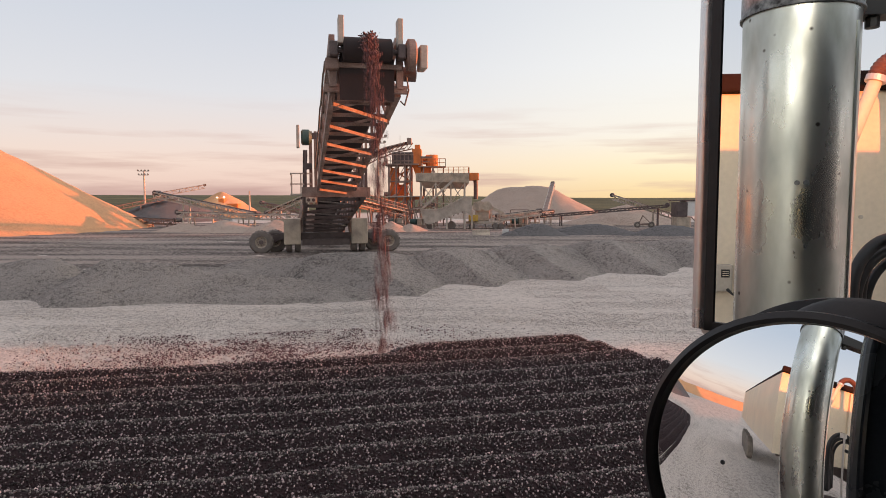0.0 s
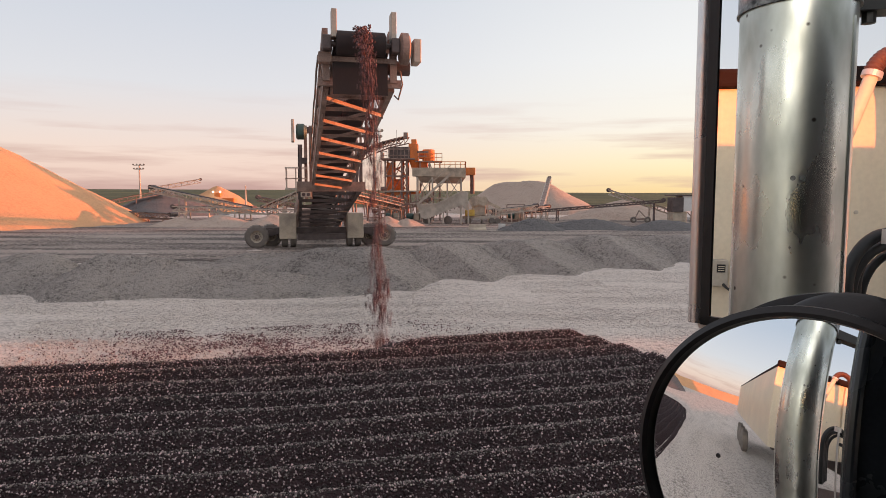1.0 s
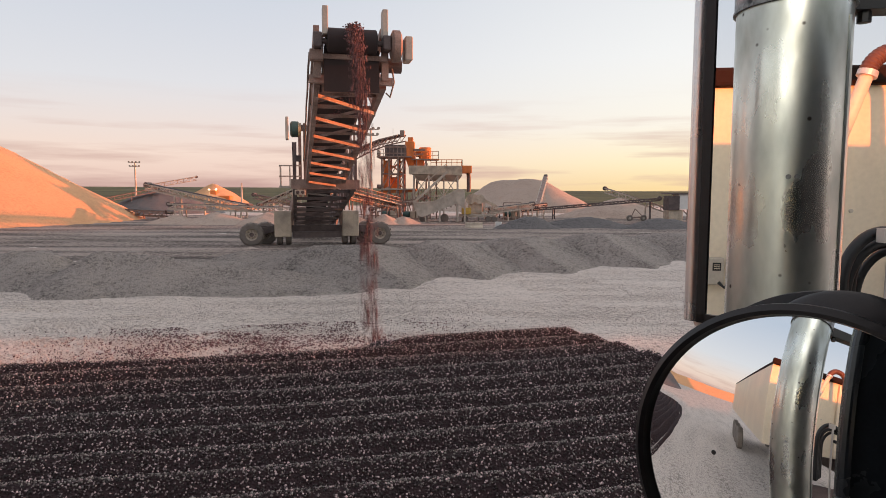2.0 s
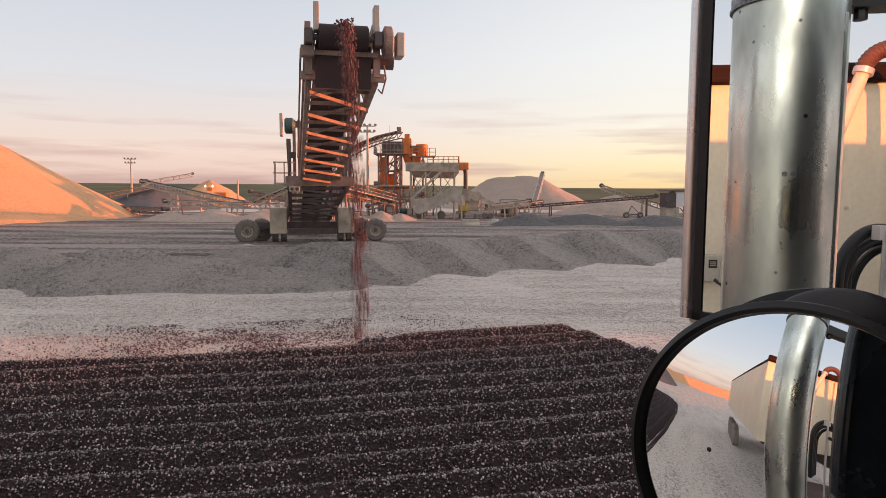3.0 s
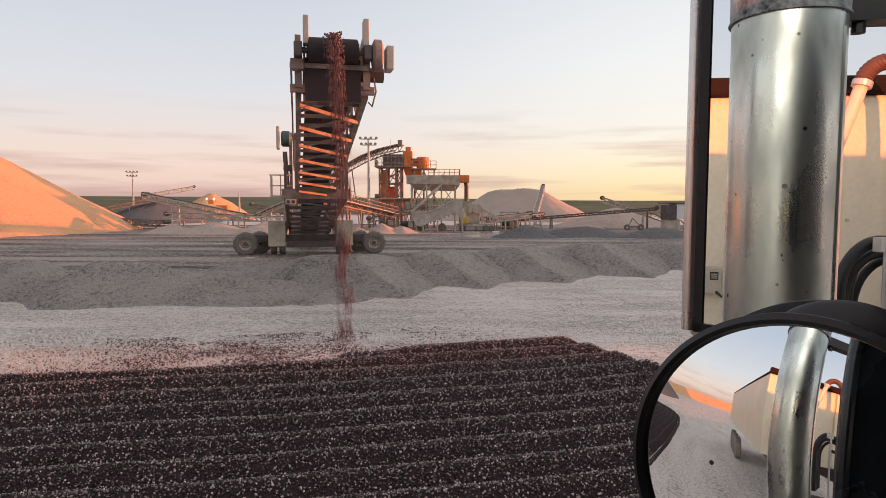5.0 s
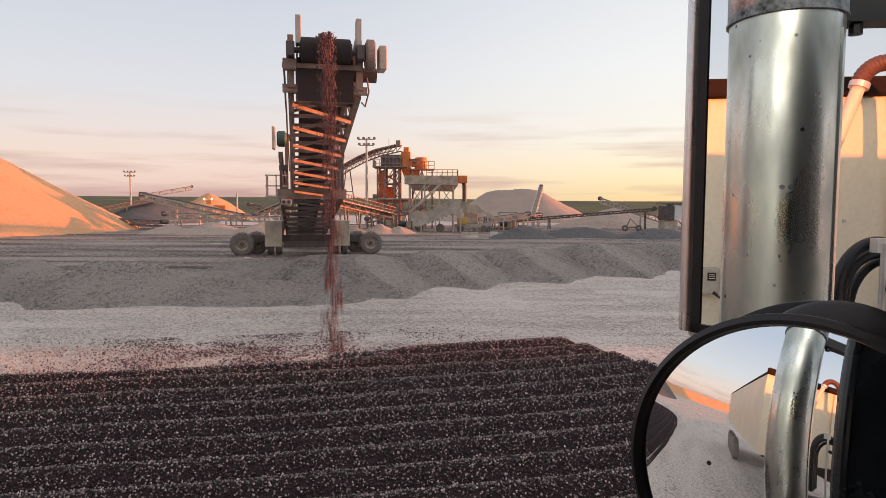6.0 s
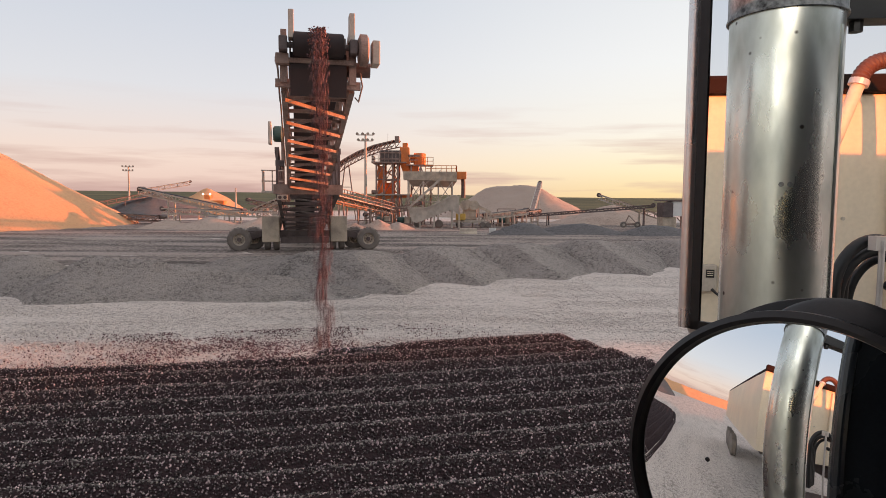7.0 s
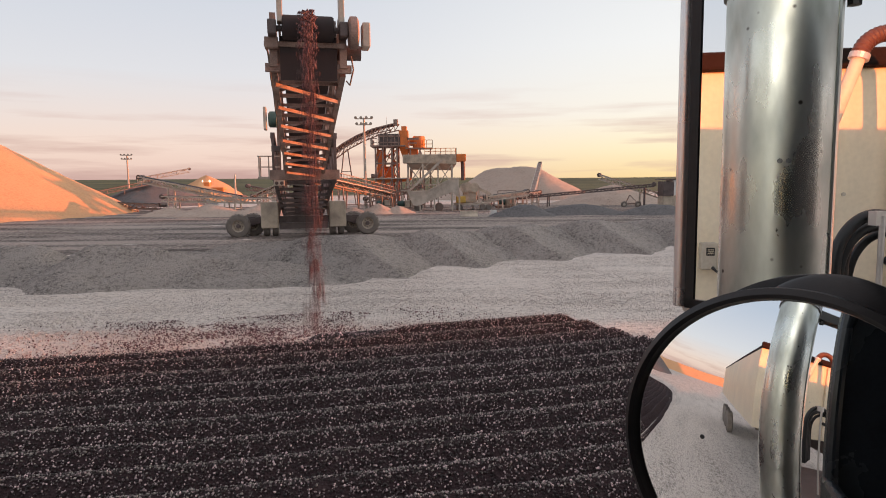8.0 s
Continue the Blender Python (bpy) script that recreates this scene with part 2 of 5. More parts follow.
def thing(name, m, label, category, group=""):
    ob = new(name)
    ob.matrix_world = m
    return tagged(ob, label, category, group)


def bar(name, a, b, w, h, mat, parent, label=""):
    return part(name, Solid().beam(a, b, w, h), mat, parent, label)


def grid_mesh(name, xs, ys, zs, mat):
    """A sheet from arrays of places, rows by columns."""
    r, c = xs.shape
    idx = np.arange(r * c).reshape(r, c)
    q = np.stack([idx[:-1, :-1], idx[:-1, 1:], idx[1:, 1:], idx[1:, :-1]], -1).reshape(-1, 4)
    me = bpy.data.meshes.new(name)
    me.from_pydata(np.stack([xs, ys, zs], -1).reshape(-1, 3).tolist(), [], q.tolist())
    me.materials.append(mat)
    me.shade_smooth()
    return new(name, me)


def bumps(x, y, size, seed=0.0, octaves=4):
    """Smooth noise over arrays."""
    flat = [noise.fractal(Vector((a / size + seed, b / size - seed, seed)), 1.0, 2.0, octaves) for a, b in zip(x.ravel(), y.ravel())]
    return np.array(flat).reshape(x.shape)


# ---- ground ----
def ground():
    xs = np.concatenate([[-4000, -1500, -600, -300, -160, -100], np.arange(-70, -14, 2.0), np.arange(-14, 14, 0.25), np.arange(14, 70, 2.0), [100, 160, 300, 600, 1500, 4000]])
    ys = np.concatenate([[-4000, -800, -200, -60, -30, -15, -6], np.arange(-2, 26, 0.25), np.arange(26, 130, 2.0), [140, 160, 190, 230, 280, 340, 420, 520, 640, 800, 1100, 2000, 4000]])
    x, y = np.meshgrid(xs, ys)
    near = np.exp(-np.hypot(x, y - 20) / 60)
    z = bumps(x, y, 3.0, 1.3) * 0.05 * near + bumps(x, y, 0.7, 4.1, 2) * 0.02 * near
    far = np.clip((y - 150) / 500, 0, 1)
    z += far * far * (3 - 2 * far) * (7.0 + 3.5 * np.clip(-x / 400, -1, 1) + bumps(x, y, 300, 2.2, 3) * 2)
    ob = grid_mesh("ground", x, y, z, YARD)
    m = YARD
    n, l = m.node_tree.nodes, m.node_tree.links
    p = n["Principled BSDF"]
    old = p.inputs["Base Color"].links[0].from_socket
    co, sep, noi = n.new("ShaderNodeTexCoord"), n.new("ShaderNodeSeparateXYZ"), n.new("ShaderNodeTexNoise")
    noi.inputs["Scale"].default_value, noi.inputs["Detail"].default_value = 0.02, 8
    l.new(co.outputs["Object"], sep.inputs[0])
    l.new(co.outputs["Object"], noi.inputs["Vector"])
    edge = n.new("ShaderNodeMath")
    edge.operation = "MULTIPLY_ADD"
    edge.inputs[1].default_value = 60
    l.new(noi.outputs[0], edge.inputs[0])
    l.new(sep.outputs["Y"], edge.inputs[2])
    rng = n.new("ShaderNodeMapRange")
    rng.inputs["From Min"].default_value, rng.inputs["From Max"].default_value = 150, 170
    l.new(edge.outputs[0], rng.inputs["Value"])
    grass = n.new("ShaderNodeValToRGB")
    grass.color_ramp.elements[0].position, grass.color_ramp.elements[1].position = 0.35, 0.7
    grass.color_ramp.elements[0].color, grass.color_ramp.elements[1].color = (0.045, 0.06, 0.03, 1), (0.11, 0.12, 0.055, 1)
    l.new(noi.outputs[0], grass.inputs[0])
    mix = n.new("ShaderNodeMix")
    mix.data_type = "RGBA"
    l.new(rng.outputs[0], mix.inputs["Factor"])
    l.new(old, mix.inputs["A"])
    l.new(grass.outputs[0], mix.inputs["B"])
    l.new(mix.outputs["Result"], p.inputs["Base Color"])
    return tagged(ob, "pale grey gravel yard running out to a green field", "ground", kind="structure")


ground()


def haul_road():
    """Packed, darker track across the yard, worn in streaks by wheels."""
    x, y = np.meshgrid(np.arange(-60, 61, 1.0), np.arange(19.8, 72.0, 0.3))
    edge = np.clip((y - 21.2 - bumps(x, 0 * x, 8, 6.1, 3) * 1.2) / 1.0, 0, 1) * np.clip((70 + bumps(x, 0 * x, 9, 2.9, 3) * 1.5 - y) / 1.0, 0, 1)
    z = -0.09 + 0.13 * edge + edge * (0.02 * np.sin(y * 3.3 + bumps(x, y, 6, 5.5, 2) * 2) + bumps(x, y, 1.2, 7.3, 3) * 0.02)
    ob = grid_mesh("haul_road", x, y, z, TRACK)
    return tagged(ob, "dark packed haul road streaked by wheel tracks", "road", kind="structure")


haul_road()


def mound(name, x, y, rx, ry, h, mat, label, turn=0.0, top=0.0, rough=0.08, seed=1.0, rings=30, sides=110, group="", grain=0.03):
    """A heap with slopes at the angle of rest. top: the share of the radius that is a flat or rounded crown."""
    t = np.concatenate([np.linspace(0, 1, rings), [1.06]])[:, None]
    a = np.linspace(0, 2 * np.pi, sides + 1)[None, :]
    px, py = t * np.cos(a), t * np.sin(a)
    prof = np.clip((1 - t) / (1 - top), 0, 1)
    prof = prof - 0.05 * np.exp(-((t - top) / 0.06) ** 2)
    px, py, prof = px * rx, py * ry, prof + 0 * a
    wob = bumps(px, py, max(rx, ry) * 0.45, seed, 4)
    z = h * (prof + rough * wob * np.sqrt(np.clip(prof, 0, 1)))
    grow = 1 + 0.9 * rough * wob
    c, s = math.cos(radians(turn)), math.sin(radians(turn))
    px, py = px * grow, py * grow
    z = z + grain * bumps(px, py, 0.5, seed + 3, 4) * np.clip(prof * 6, 0, 1)
    z[-1, :] = -0.15
    ob = grid_mesh(name, c * px - s * py, s * px + c * py, z, mat)
    ob.location = (x, y, 0)
    return tagged(ob, label, "gravel heap", group)


def long_heap(name, a, b, half, h, mat, label, seed=1.0, step=0.25, rough=0.08, grain=0.03, group="", taper=0.0):
    """A heap along the line from a to b, with slopes at the angle of rest and round ends."""
    a, b = Vector(a), Vector(b)
    n = (b - a).length
    u, v = np.meshgrid(np.arange(-half * 1.15, n + half * 1.15, step), np.arange(-half * 1.15, half * 1.15, step))
    d = np.hypot(u - np.clip(u, 0, n), v) * (1 + 0.16 * bumps(u, v, half * 0.9, seed, 4))
    crest = h * (1 + rough * 1.2 * bumps(u, 0 * u, half * 0.8, seed + 7, 4))
    crest = crest * (1 - taper * np.clip(u / n, 0, 1))
    prof = np.clip(1 - d / half, -0.12, 1)
    z = crest * (prof - 0.05 * np.exp(-(d / (0.08 * half)) ** 2)) + grain * bumps(u, v, 0.5, seed + 3, 4) * np.clip(prof * 6, 0, 1)
    w = (b - a).normalized()
    ob = grid_mesh(name, w.x * u - w.y * v, w.y * u + w.x * v, z, mat)
    ob.location = (a.x, a.y, 0)
    return tagged(ob, label, "gravel heap", group)


# large stockpiles
mound("sand_stockpile", -45.6, 53.5, 18.9, 18.9, 10.8, SUNLIT_SAND, "huge cone of tan sand glowing in low sun", rough=0.015, seed=3.1, grain=0.08)
long_heap("sand_stockpile", (8.0, 91), (14.2, 88), 7.6, 4.6, SHADED_SAND, "flat-topped grey sand heap beside a conveyor", seed=5.2, step=0.4, rough=0.05, grain=0.08)
mound("sand_stockpile", 18.5, 66, 6.5, 5, 2.1, SHADED_SAND, "low rounded tan sand heap", rough=0.06, seed=6.2)
mound("gravel_stockpile", -35, 80, 8, 7, 3.2, SLATE, "dark grey gravel cone behind the conveyors", rough=0.05, seed=7.2)
mound("gravel_stockpile", -34.5, 97, 7, 7, 4.2, SUNLIT_SAND, "sunlit tan gravel cone behind the conveyors", rough=0.05, seed=8.2)
# three unseen heaps added to block the low sun; their gap passes light patches
long_heap("gravel_stockpile", (36, -14), (36, 9.6), 9, 4.5, GREY, "tall unseen gravel heap added to shade the yard", seed=9.2, step=0.25, rough=0.05, grain=0.55)
long_heap("gravel_stockpile", (37, 21.4), (37.5, 50), 8.5, 4.9, GREY, "long unseen gravel heap added to shade the yard", seed=9.9, step=0.25, rough=0.06, grain=0.55)
long_heap("gravel_stockpile", (44, 62), (44, 80), 7, 3.3, GREY, "low unseen gravel heap added to shade the plant", seed=10.4, step=0.6, rough=0.04)
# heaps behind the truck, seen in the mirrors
# this cone gets the dark slate colour to stand for shade on it
mound("gravel_stockpile", -47, 20, 15, 15, 10.0, SLATE, "tall gravel cone behind the truck, coloured dark as if shaded", rough=0.03, seed=12.7)
long_heap("sand_stockpile", (-95, -60), (-95, 22), 9, 4.0, SUNLIT_SAND, "long low bank of sunlit tan sand", seed=13.1, step=1.0, rough=0.06)
# low dark mounds across the yard
for k, (x, y, rx, ry, h, tn) in enumerate([(6.2, 44, 2.6, 1.6, 0.8, 0), (10.2, 45, 4.2, 1.6, 0.75, 0), (15.5, 44, 3.5, 1.8, 0.7, 10)]):
    mound("gravel_mound", x, y, rx, ry, h, SLATE, "low dark gravel mound in the yard", turn=tn, top=0.2, seed=11.5 + k, group="dark mounds in the yard")
# dumped grey berms
def tipped_heap(toe, valley, way, h, seed, front=0.74, side=0.42):
    """A tipped load: a rounded crest, a front face that falls to the line from valley to toe, and a gentler side face that meets it in a ridge."""
    toe, valley = Vector(toe), Vector(valley)
    f = (valley - toe).normalized()
    inner = Vector((f.y, -f.x))
    b = Vector((math.cos(radians(way)), math.sin(radians(way))))
    left_of = Vector((-b.y, b.x))
    wide = (valley - toe).length
    u, v = np.meshgrid(np.arange(-wide - 2.6, 6.0, 0.07), np.arange(-1.2, 7.0, 0.07))
    wob = bumps(u, v, 1.6, seed, 4) * 0.22 + bumps(u, v, 0.45, seed + 5, 3) * 0.05
    d1 = u * inner.x + v * inner.y + wob
    d2 = u * left_of.x + v * left_of.y + 0.8 * wob
    d3 = (u + wide + 1.6) * 0.9 + wob
    d4 = 6.2 - v + wob
    crown = h * (1 + 0.06 * bumps(u, v, 2.2, seed + 2, 3))
    z = np.minimum(np.minimum(front * d1, side * d2), np.minimum(0.5 * d3, 0.3 * d4))
    drop = np.abs(crown - z)
    z = crown - drop - np.log1p(np.exp(-14 * drop)) / 14
    z = np.maximum(z, -0.12) + 0.02 * bumps(u, v, 0.3, seed + 3, 3)
    ob = grid_mesh("gravel_heap", u, v, z, GREY)
    ob.location = (toe.x, toe.y, 0)
    return tagged(ob, "ridged grey gravel heap tipped in a row", "gravel heap", "tipped gravel heaps")


for k, (toe, valley, way) in enumerate([((-0.68, 15.8), (-3.88, 16.89), 70), ((1.4, 17.49), (-0.67, 18.32), 62), ((4.01, 19.02), (2.05, 20.0), 58), ((6.99, 20.2), (4.95, 21.66), 55), ((10.09, 21.37), (8.12, 23.21), 55)]):
    tipped_heap(toe, valley, way, 0.9 + 0.03 * k, 21.3 + 3.7 * k)
for k, (a, b, half, h, taper, face) in enumerate([((-8.65, 15.93), (-3.17, 16.35), 1.6, 1.02, 0.7, 'peaked grey gravel berm with a long falling crest'), ((-13.09, 16.37), (-10.63, 16.99), 1.7, 0.88, 0.0, 'low rounded grey gravel berm'), ((-6.5, 21.0), (-2.56, 20.99), 1.9, 0.52, 0.1, 'low rounded grey gravel berm'), ((-8.36, 19.63), (-2.98, 18.87), 1.6, 0.36, 0.2, 'thin grey gravel windrow between the berms')]):
    long_heap("gravel_berm", a, b, half, h, GREY, face, seed=31.3 + 4.1 * k, step=0.08, rough=0.1, grain=0.05, group="low gravel berms", taper=taper)

# ---- stacker ----
PIVOT, HEADING, REACH = Vector((-11.48, 54.85, 0)), 0.226, 45.0
SWING = [(0.0, -0.054), (1.0, 0.0), (3.0, 0.175), (4.5, 0.325), (6.0, 0.464), (7.0, 0.566), (8.0, 0.67)]


def swing(t):
    return float(np.interp(t, [a for a, _ in SWING], [d for _, d in SWING]))


def stacker_pose(t):
    return pose(*PIVOT, 0, 0, math.degrees(HEADING - swing(t) / REACH))


SLOPE = 0.158


def low(y):
    """Height of the bottom chords."""
    return 4.4 - SLOPE * (y + REACH)


def stacker():
    st = thing("radial_stacker", stacker_pose(0), "rust-brown radial stacker conveyor pouring crushed stone", "conveyor")
    w, hgt = 0.58, 0.9
    y0, y1 = -44.6, -34.6
    for s in (-1, 1):
        bar("bottom_chord", (s * w, y0, low(y0)), (s * w, y1, low(y1)), 0.1, 0.16, STEEL, st)
        bar("top_chord", (s * w, y0, low(y0) + hgt), (s * w, y1, low(y1) + hgt), 0.1, 0.14, STEEL, st)
    n = 7
    ys = [y0 + (y1 - y0) * k / n for k in range(n + 1)]
    for k in range(n):
        a, b = ys[k], ys[k + 1]
        bar("cross_tie", (-w, a, low(a)), (w, a, low(a)), 0.07, 0.07, STEEL, st)
        bar("cross_brace", (-w, a + 0.1, low(a + 0.1) - 0.2), (w, b - 0.1, low(b - 0.1) - 0.14), 0.05, 0.065, STEEL, st)
        bar("cross_tie", (-w, (a + b) / 2, low((a + b) / 2) + 0.02), (w, (a + b) / 2, low((a + b) / 2) + 0.02), 0.06, 0.06, STEEL, st)
        bar("counter_brace", (w, a + 0.1, low(a + 0.1) + 0.05), (-w, b - 0.1, low(b - 0.1) + 0.05), 0.05, 0.05, STEEL, st)
        for yy, drop in ((a + 0.1, 0.2), (b - 0.1, 0.14)):
            side = -w if yy < (a + b) / 2 else w
            bar("hanger_plate", (side, yy, low(yy) - drop - 0.05), (side, yy, low(yy) - 0.04), 0.03, 0.12, STEEL, st)
        for s in (-1, 1):
            bar("web_post", (s * w, a, low(a)), (s * w, a, low(a) + hgt), 0.06, 0.06, STEEL, st)
            bar("web_brace", (s * w, a, low(a)), (s * w, b, low(b) + hgt), 0.05, 0.05, STEEL, st)
    # belt, with its return run below
    part("belt", Solid().beam((0, -44.95, low(-44.95) + 0.76), (0, -17.0, low(-17.0) + 0.8), 0.86, 0.03), BELT, st, "black rubber belt")
    part("return_belt", Solid().beam((0, -44.95, low(-44.95) + 0.38), (0, -17.0, low(-17.0) + 0.42), 0.86, 0.02), BELT, st)
    # outer frame behind
    w2, h2 = 0.98, 1.25
    y2, y3 = -34.9, -17.5
    lo2 = lambda y: max(0.32, low(y) - 0.08)
    for s in (-1, 1):
        bar("outer_chord", (s * w2, y2, lo2(y2)), (s * w2, y3, lo2(y3)), 0.14, 0.2, DARKSTEEL, st)
        bar("outer_chord", (s * w2, y2, lo2(y2) + h2), (s * w2, y3, lo2(y3) + h2), 0.14, 0.16, DARKSTEEL, st)
    n = 11
    ys = [y2 + (y3 - y2) * k / n for k in range(n + 1)]
    for k in range(n):
        a, b = ys[k], ys[k + 1]
        bar("cross_tie", (-w2, a, lo2(a)), (w2, a, lo2(a)), 0.1, 0.12, DARKSTEEL, st)
        bar("cross_brace", (-w2 if k % 2 else w2, a, lo2(a)), (w2 if k % 2 else -w2, b, lo2(b)), 0.07, 0.07, DARKSTEEL, st)
        for s in (-1, 1):
            bar("web_post", (s * w2, a, lo2(a)), (s * w2, a, lo2(a) + h2), 0.08, 0.08, DARKSTEEL, st)
            bar("web_brace", (s * w2, a, lo2(a)), (s * w2, b, lo2(b) + h2), 0.07, 0.07, DARKSTEEL, st)
    bar("end_beam", (-1.1, y2, lo2(y2) - 0.02), (1.1, y2, lo2(y2) - 0.02), 0.2, 0.32, STEEL, st)
    # head: drum, side plates, guard uprights, scraper, motor and gearbox
    hz = 4.97
    part("head_drum", Solid().tube([(-0.42, -45, hz), (-0.4, -45, hz), (0.4, -45, hz), (0.42, -45, hz)], [0.16, 0.2, 0.2, 0.16], 24), BELT, st, "black rubber-lagged drum", True)
    part("drum_shaft", Solid().tube([(-0.62, -45, hz - 0.02), (0.82, -45, hz - 0.02)], 0.05, 12), DARKSTEEL, st)
    part("snub_drum", Solid().tube([(-0.4, -44.5, hz - 0.36), (0.4, -44.5, hz - 0.36)], 0.14, 16), DARKSTEEL, st)
    part("scraper_plate", Solid().box((0, -44.75, hz - 0.42), (0.8, 0.06, 0.5)), DARKSTEEL, st)
    part("chute_plate", Solid().box((0, -44.6, hz - 0.5), (1.0, 0.05, 0.6)), STEEL, st)
    bar("head_beam", (-0.72, -44.75, low(-44.75)), (0.72, -44.75, low(-44.75)), 0.12, 0.13, STEEL, st)
    part("rubber_skirt", Solid().box((0, -44.88, hz - 0.47), (0.94, 0.03, 0.72)), BELT, st, "hanging black rubber skirt")
    for s in (-1, 1):
        bar("head_post", (s * 0.58, -44.8, low(-44.8)), (s * 0.58, -44.8, hz + 0.05), 0.12, 0.1, STEEL, st)
        part("bearing", Solid().box((s * 0.58, -45, hz - 0.02), (0.14, 0.3, 0.24)), DARKSTEEL, st, bevel=0.02)
        part("guard_upright", Solid().box((s * 0.5 + 0.05, -45.0, hz + 0.3), (0.09, 0.26, 0.46)), GALV, st, bevel=0.01)
        part("skirt_board", Solid().beam((s * 0.47, -44.6, hz + 0.12), (s * 0.47, -42.5, hz - 0.21), 0.03, 0.24), DARKSTEEL, st)
    bar("take_up_arm", (-0.72, -44.9, hz - 0.25), (0.6, -44.9, hz - 0.25), 0.06, 0.08, STEEL, st)
    part("take_up_bracket", Solid().box((-0.6, -44.9, hz - 0.24), (0.22, 0.2, 0.18)), STEEL, st, bevel=0.015)
    part("gearbox", Solid().tube([(0.66, -45, hz - 0.05), (0.69, -45, hz - 0.05), (0.8, -45, hz - 0.05), (0.83, -45, hz - 0.05)], [0.2, 0.27, 0.27, 0.22], 20), STEEL, st, "rusty round gearbox", True)
    part("motor_guard", Solid().box((0.95, -45, hz - 0.1), (0.13, 0.36, 0.4)), GALV, st, bevel=0.02)
    part("motor", Solid().tube([(0.3, -44.6, hz - 0.3), (0.9, -44.6, hz - 0.3)], 0.13, 16), DARKSTEEL, st, smooth=True)
    part("power_cable", Solid().tube([(0.72, -44.7, hz - 0.35), (0.76, -44.7, hz - 0.6), (0.7, -44.6, hz - 0.85), (0.66, -44.4, hz - 0.75)], 0.015, 6), RUBBER, st)
    part("power_cable", Solid().tube([(-0.7, y, low(y) + 0.55 + 0.06 * math.sin(y * 3)) for y in np.arange(-44.6, -34.6, 0.5)], 0.02, 6), RUBBER, st)
    # winch mast and platform on the outer frame
    my = -34.5
    for dx in (-0.8, -0.64):
        bar("mast_post", (dx, my, 2.3), (dx, my, 4.7), 0.1, 0.12, STEEL, st)
    bar("mast_head", (-1.00, my, 4.55), (-0.50, my, 4.55), 0.14, 0.2, DARKSTEEL, st)
    part("winch_motor", Solid().tube([(-1.10, my, 4.5), (-1.05, my, 4.5), (-0.85, my, 4.5), (-0.75, my, 4.5)], [0.2, 0.26, 0.26, 0.16], 18), GREENM, st, "green electric motor", True)
    part("motor_guard", Solid().box((-1.20, my, 4.52), (0.1, 0.5, 0.72)), GALV, st, bevel=0.02)
    part("work_light", Solid().box((-0.90, my - 0.1, 3.55), (0.28, 0.14, 0.2)), DARKSTEEL, st, bevel=0.02)
    part("platform", Solid().box((-1.12, my, 2.62), (0.7, 0.9, 0.06)), GALV, st)
    for dx, dy in ((-1.43, -0.42), (-1.13, -0.42), (-1.43, 0.42)):
        bar("rail_post", (dx, my + dy, 2.62), (dx, my + dy, 3.3), 0.04, 0.04, GALV, st)
    for z in (2.96, 3.3):
        bar("hand_rail", (-1.47, my - 0.42, z), (-0.78, my - 0.42, z), 0.04, 0.04, GALV, st)
        bar("hand_rail", (-1.45, my - 0.42, z), (-1.45, my + 0.42, z), 0.04, 0.04, GALV, st)
    lamp = part("lamp_box", Solid().box((-0.82, y2 - 0.14, lo2(y2) - 0.28), (0.34, 0.12, 0.17)), GALV, st, bevel=0.015)
    for dx in (-0.9, -0.74):
        part("lamp_lens", Solid().tube([(dx, y2 - 0.2, lo2(y2) - 0.28), (dx, y2 - 0.215, lo2(y2) - 0.28)], 0.055, 14), DARKSTEEL, lamp)
    # undercarriage
    uy = -REACH + 19.4
    bar("axle_beam", (-2.7, uy + 0.3, 0.75), (2.7, uy + 0.3, 0.75), 0.3, 0.34, DARKSTEEL, st)
    for s in (-1, 1):
        bar("leg", (s * 1.3, uy + 0.3, 0.7), (s * 1.0, uy + 0.5, 2.2), 0.22, 0.22, STEEL, st)
        part("fender_box", Solid().box((s * 1.54, uy - 0.35, 1.02), (0.76, 0.5, 1.2)), BEIGE, st, "dusty beige steel box", bevel=0.03)
        bar("swing_arm", (s * 1.7, uy + 0.2, 0.85), (s * 2.75, uy + 0.1, 0.6), 0.24, 0.3, DARKSTEEL, st)
        for dx in (-0.2, 0.2):
            part("transport_tyre", Solid().tube([(s * 1.5 + dx - 0.14, uy, 0.42), (s * 1.5 + dx - 0.1, uy, 0.42), (s * 1.5 + dx + 0.1, uy, 0.42), (s * 1.5 + dx + 0.14, uy, 0.42)], [0.34, 0.4, 0.4, 0.34], 20), RUBBER, st, smooth=True)
    bar("low_beam", (-1.1, uy - 0.3, 0.5), (1.1, uy - 0.3, 0.5), 0.2, 0.28, DARKSTEEL, st)
    part("tail_hopper", Solid().box((0, -17.4, 1.0), (2.2, 1.8, 1.3)), STEEL, st, bevel=0.05)
    part("tail_stand", Solid().box((0, -16.5, 0.3), (1.6, 1.2, 0.6)), DARKSTEEL, st)
    wheels = []
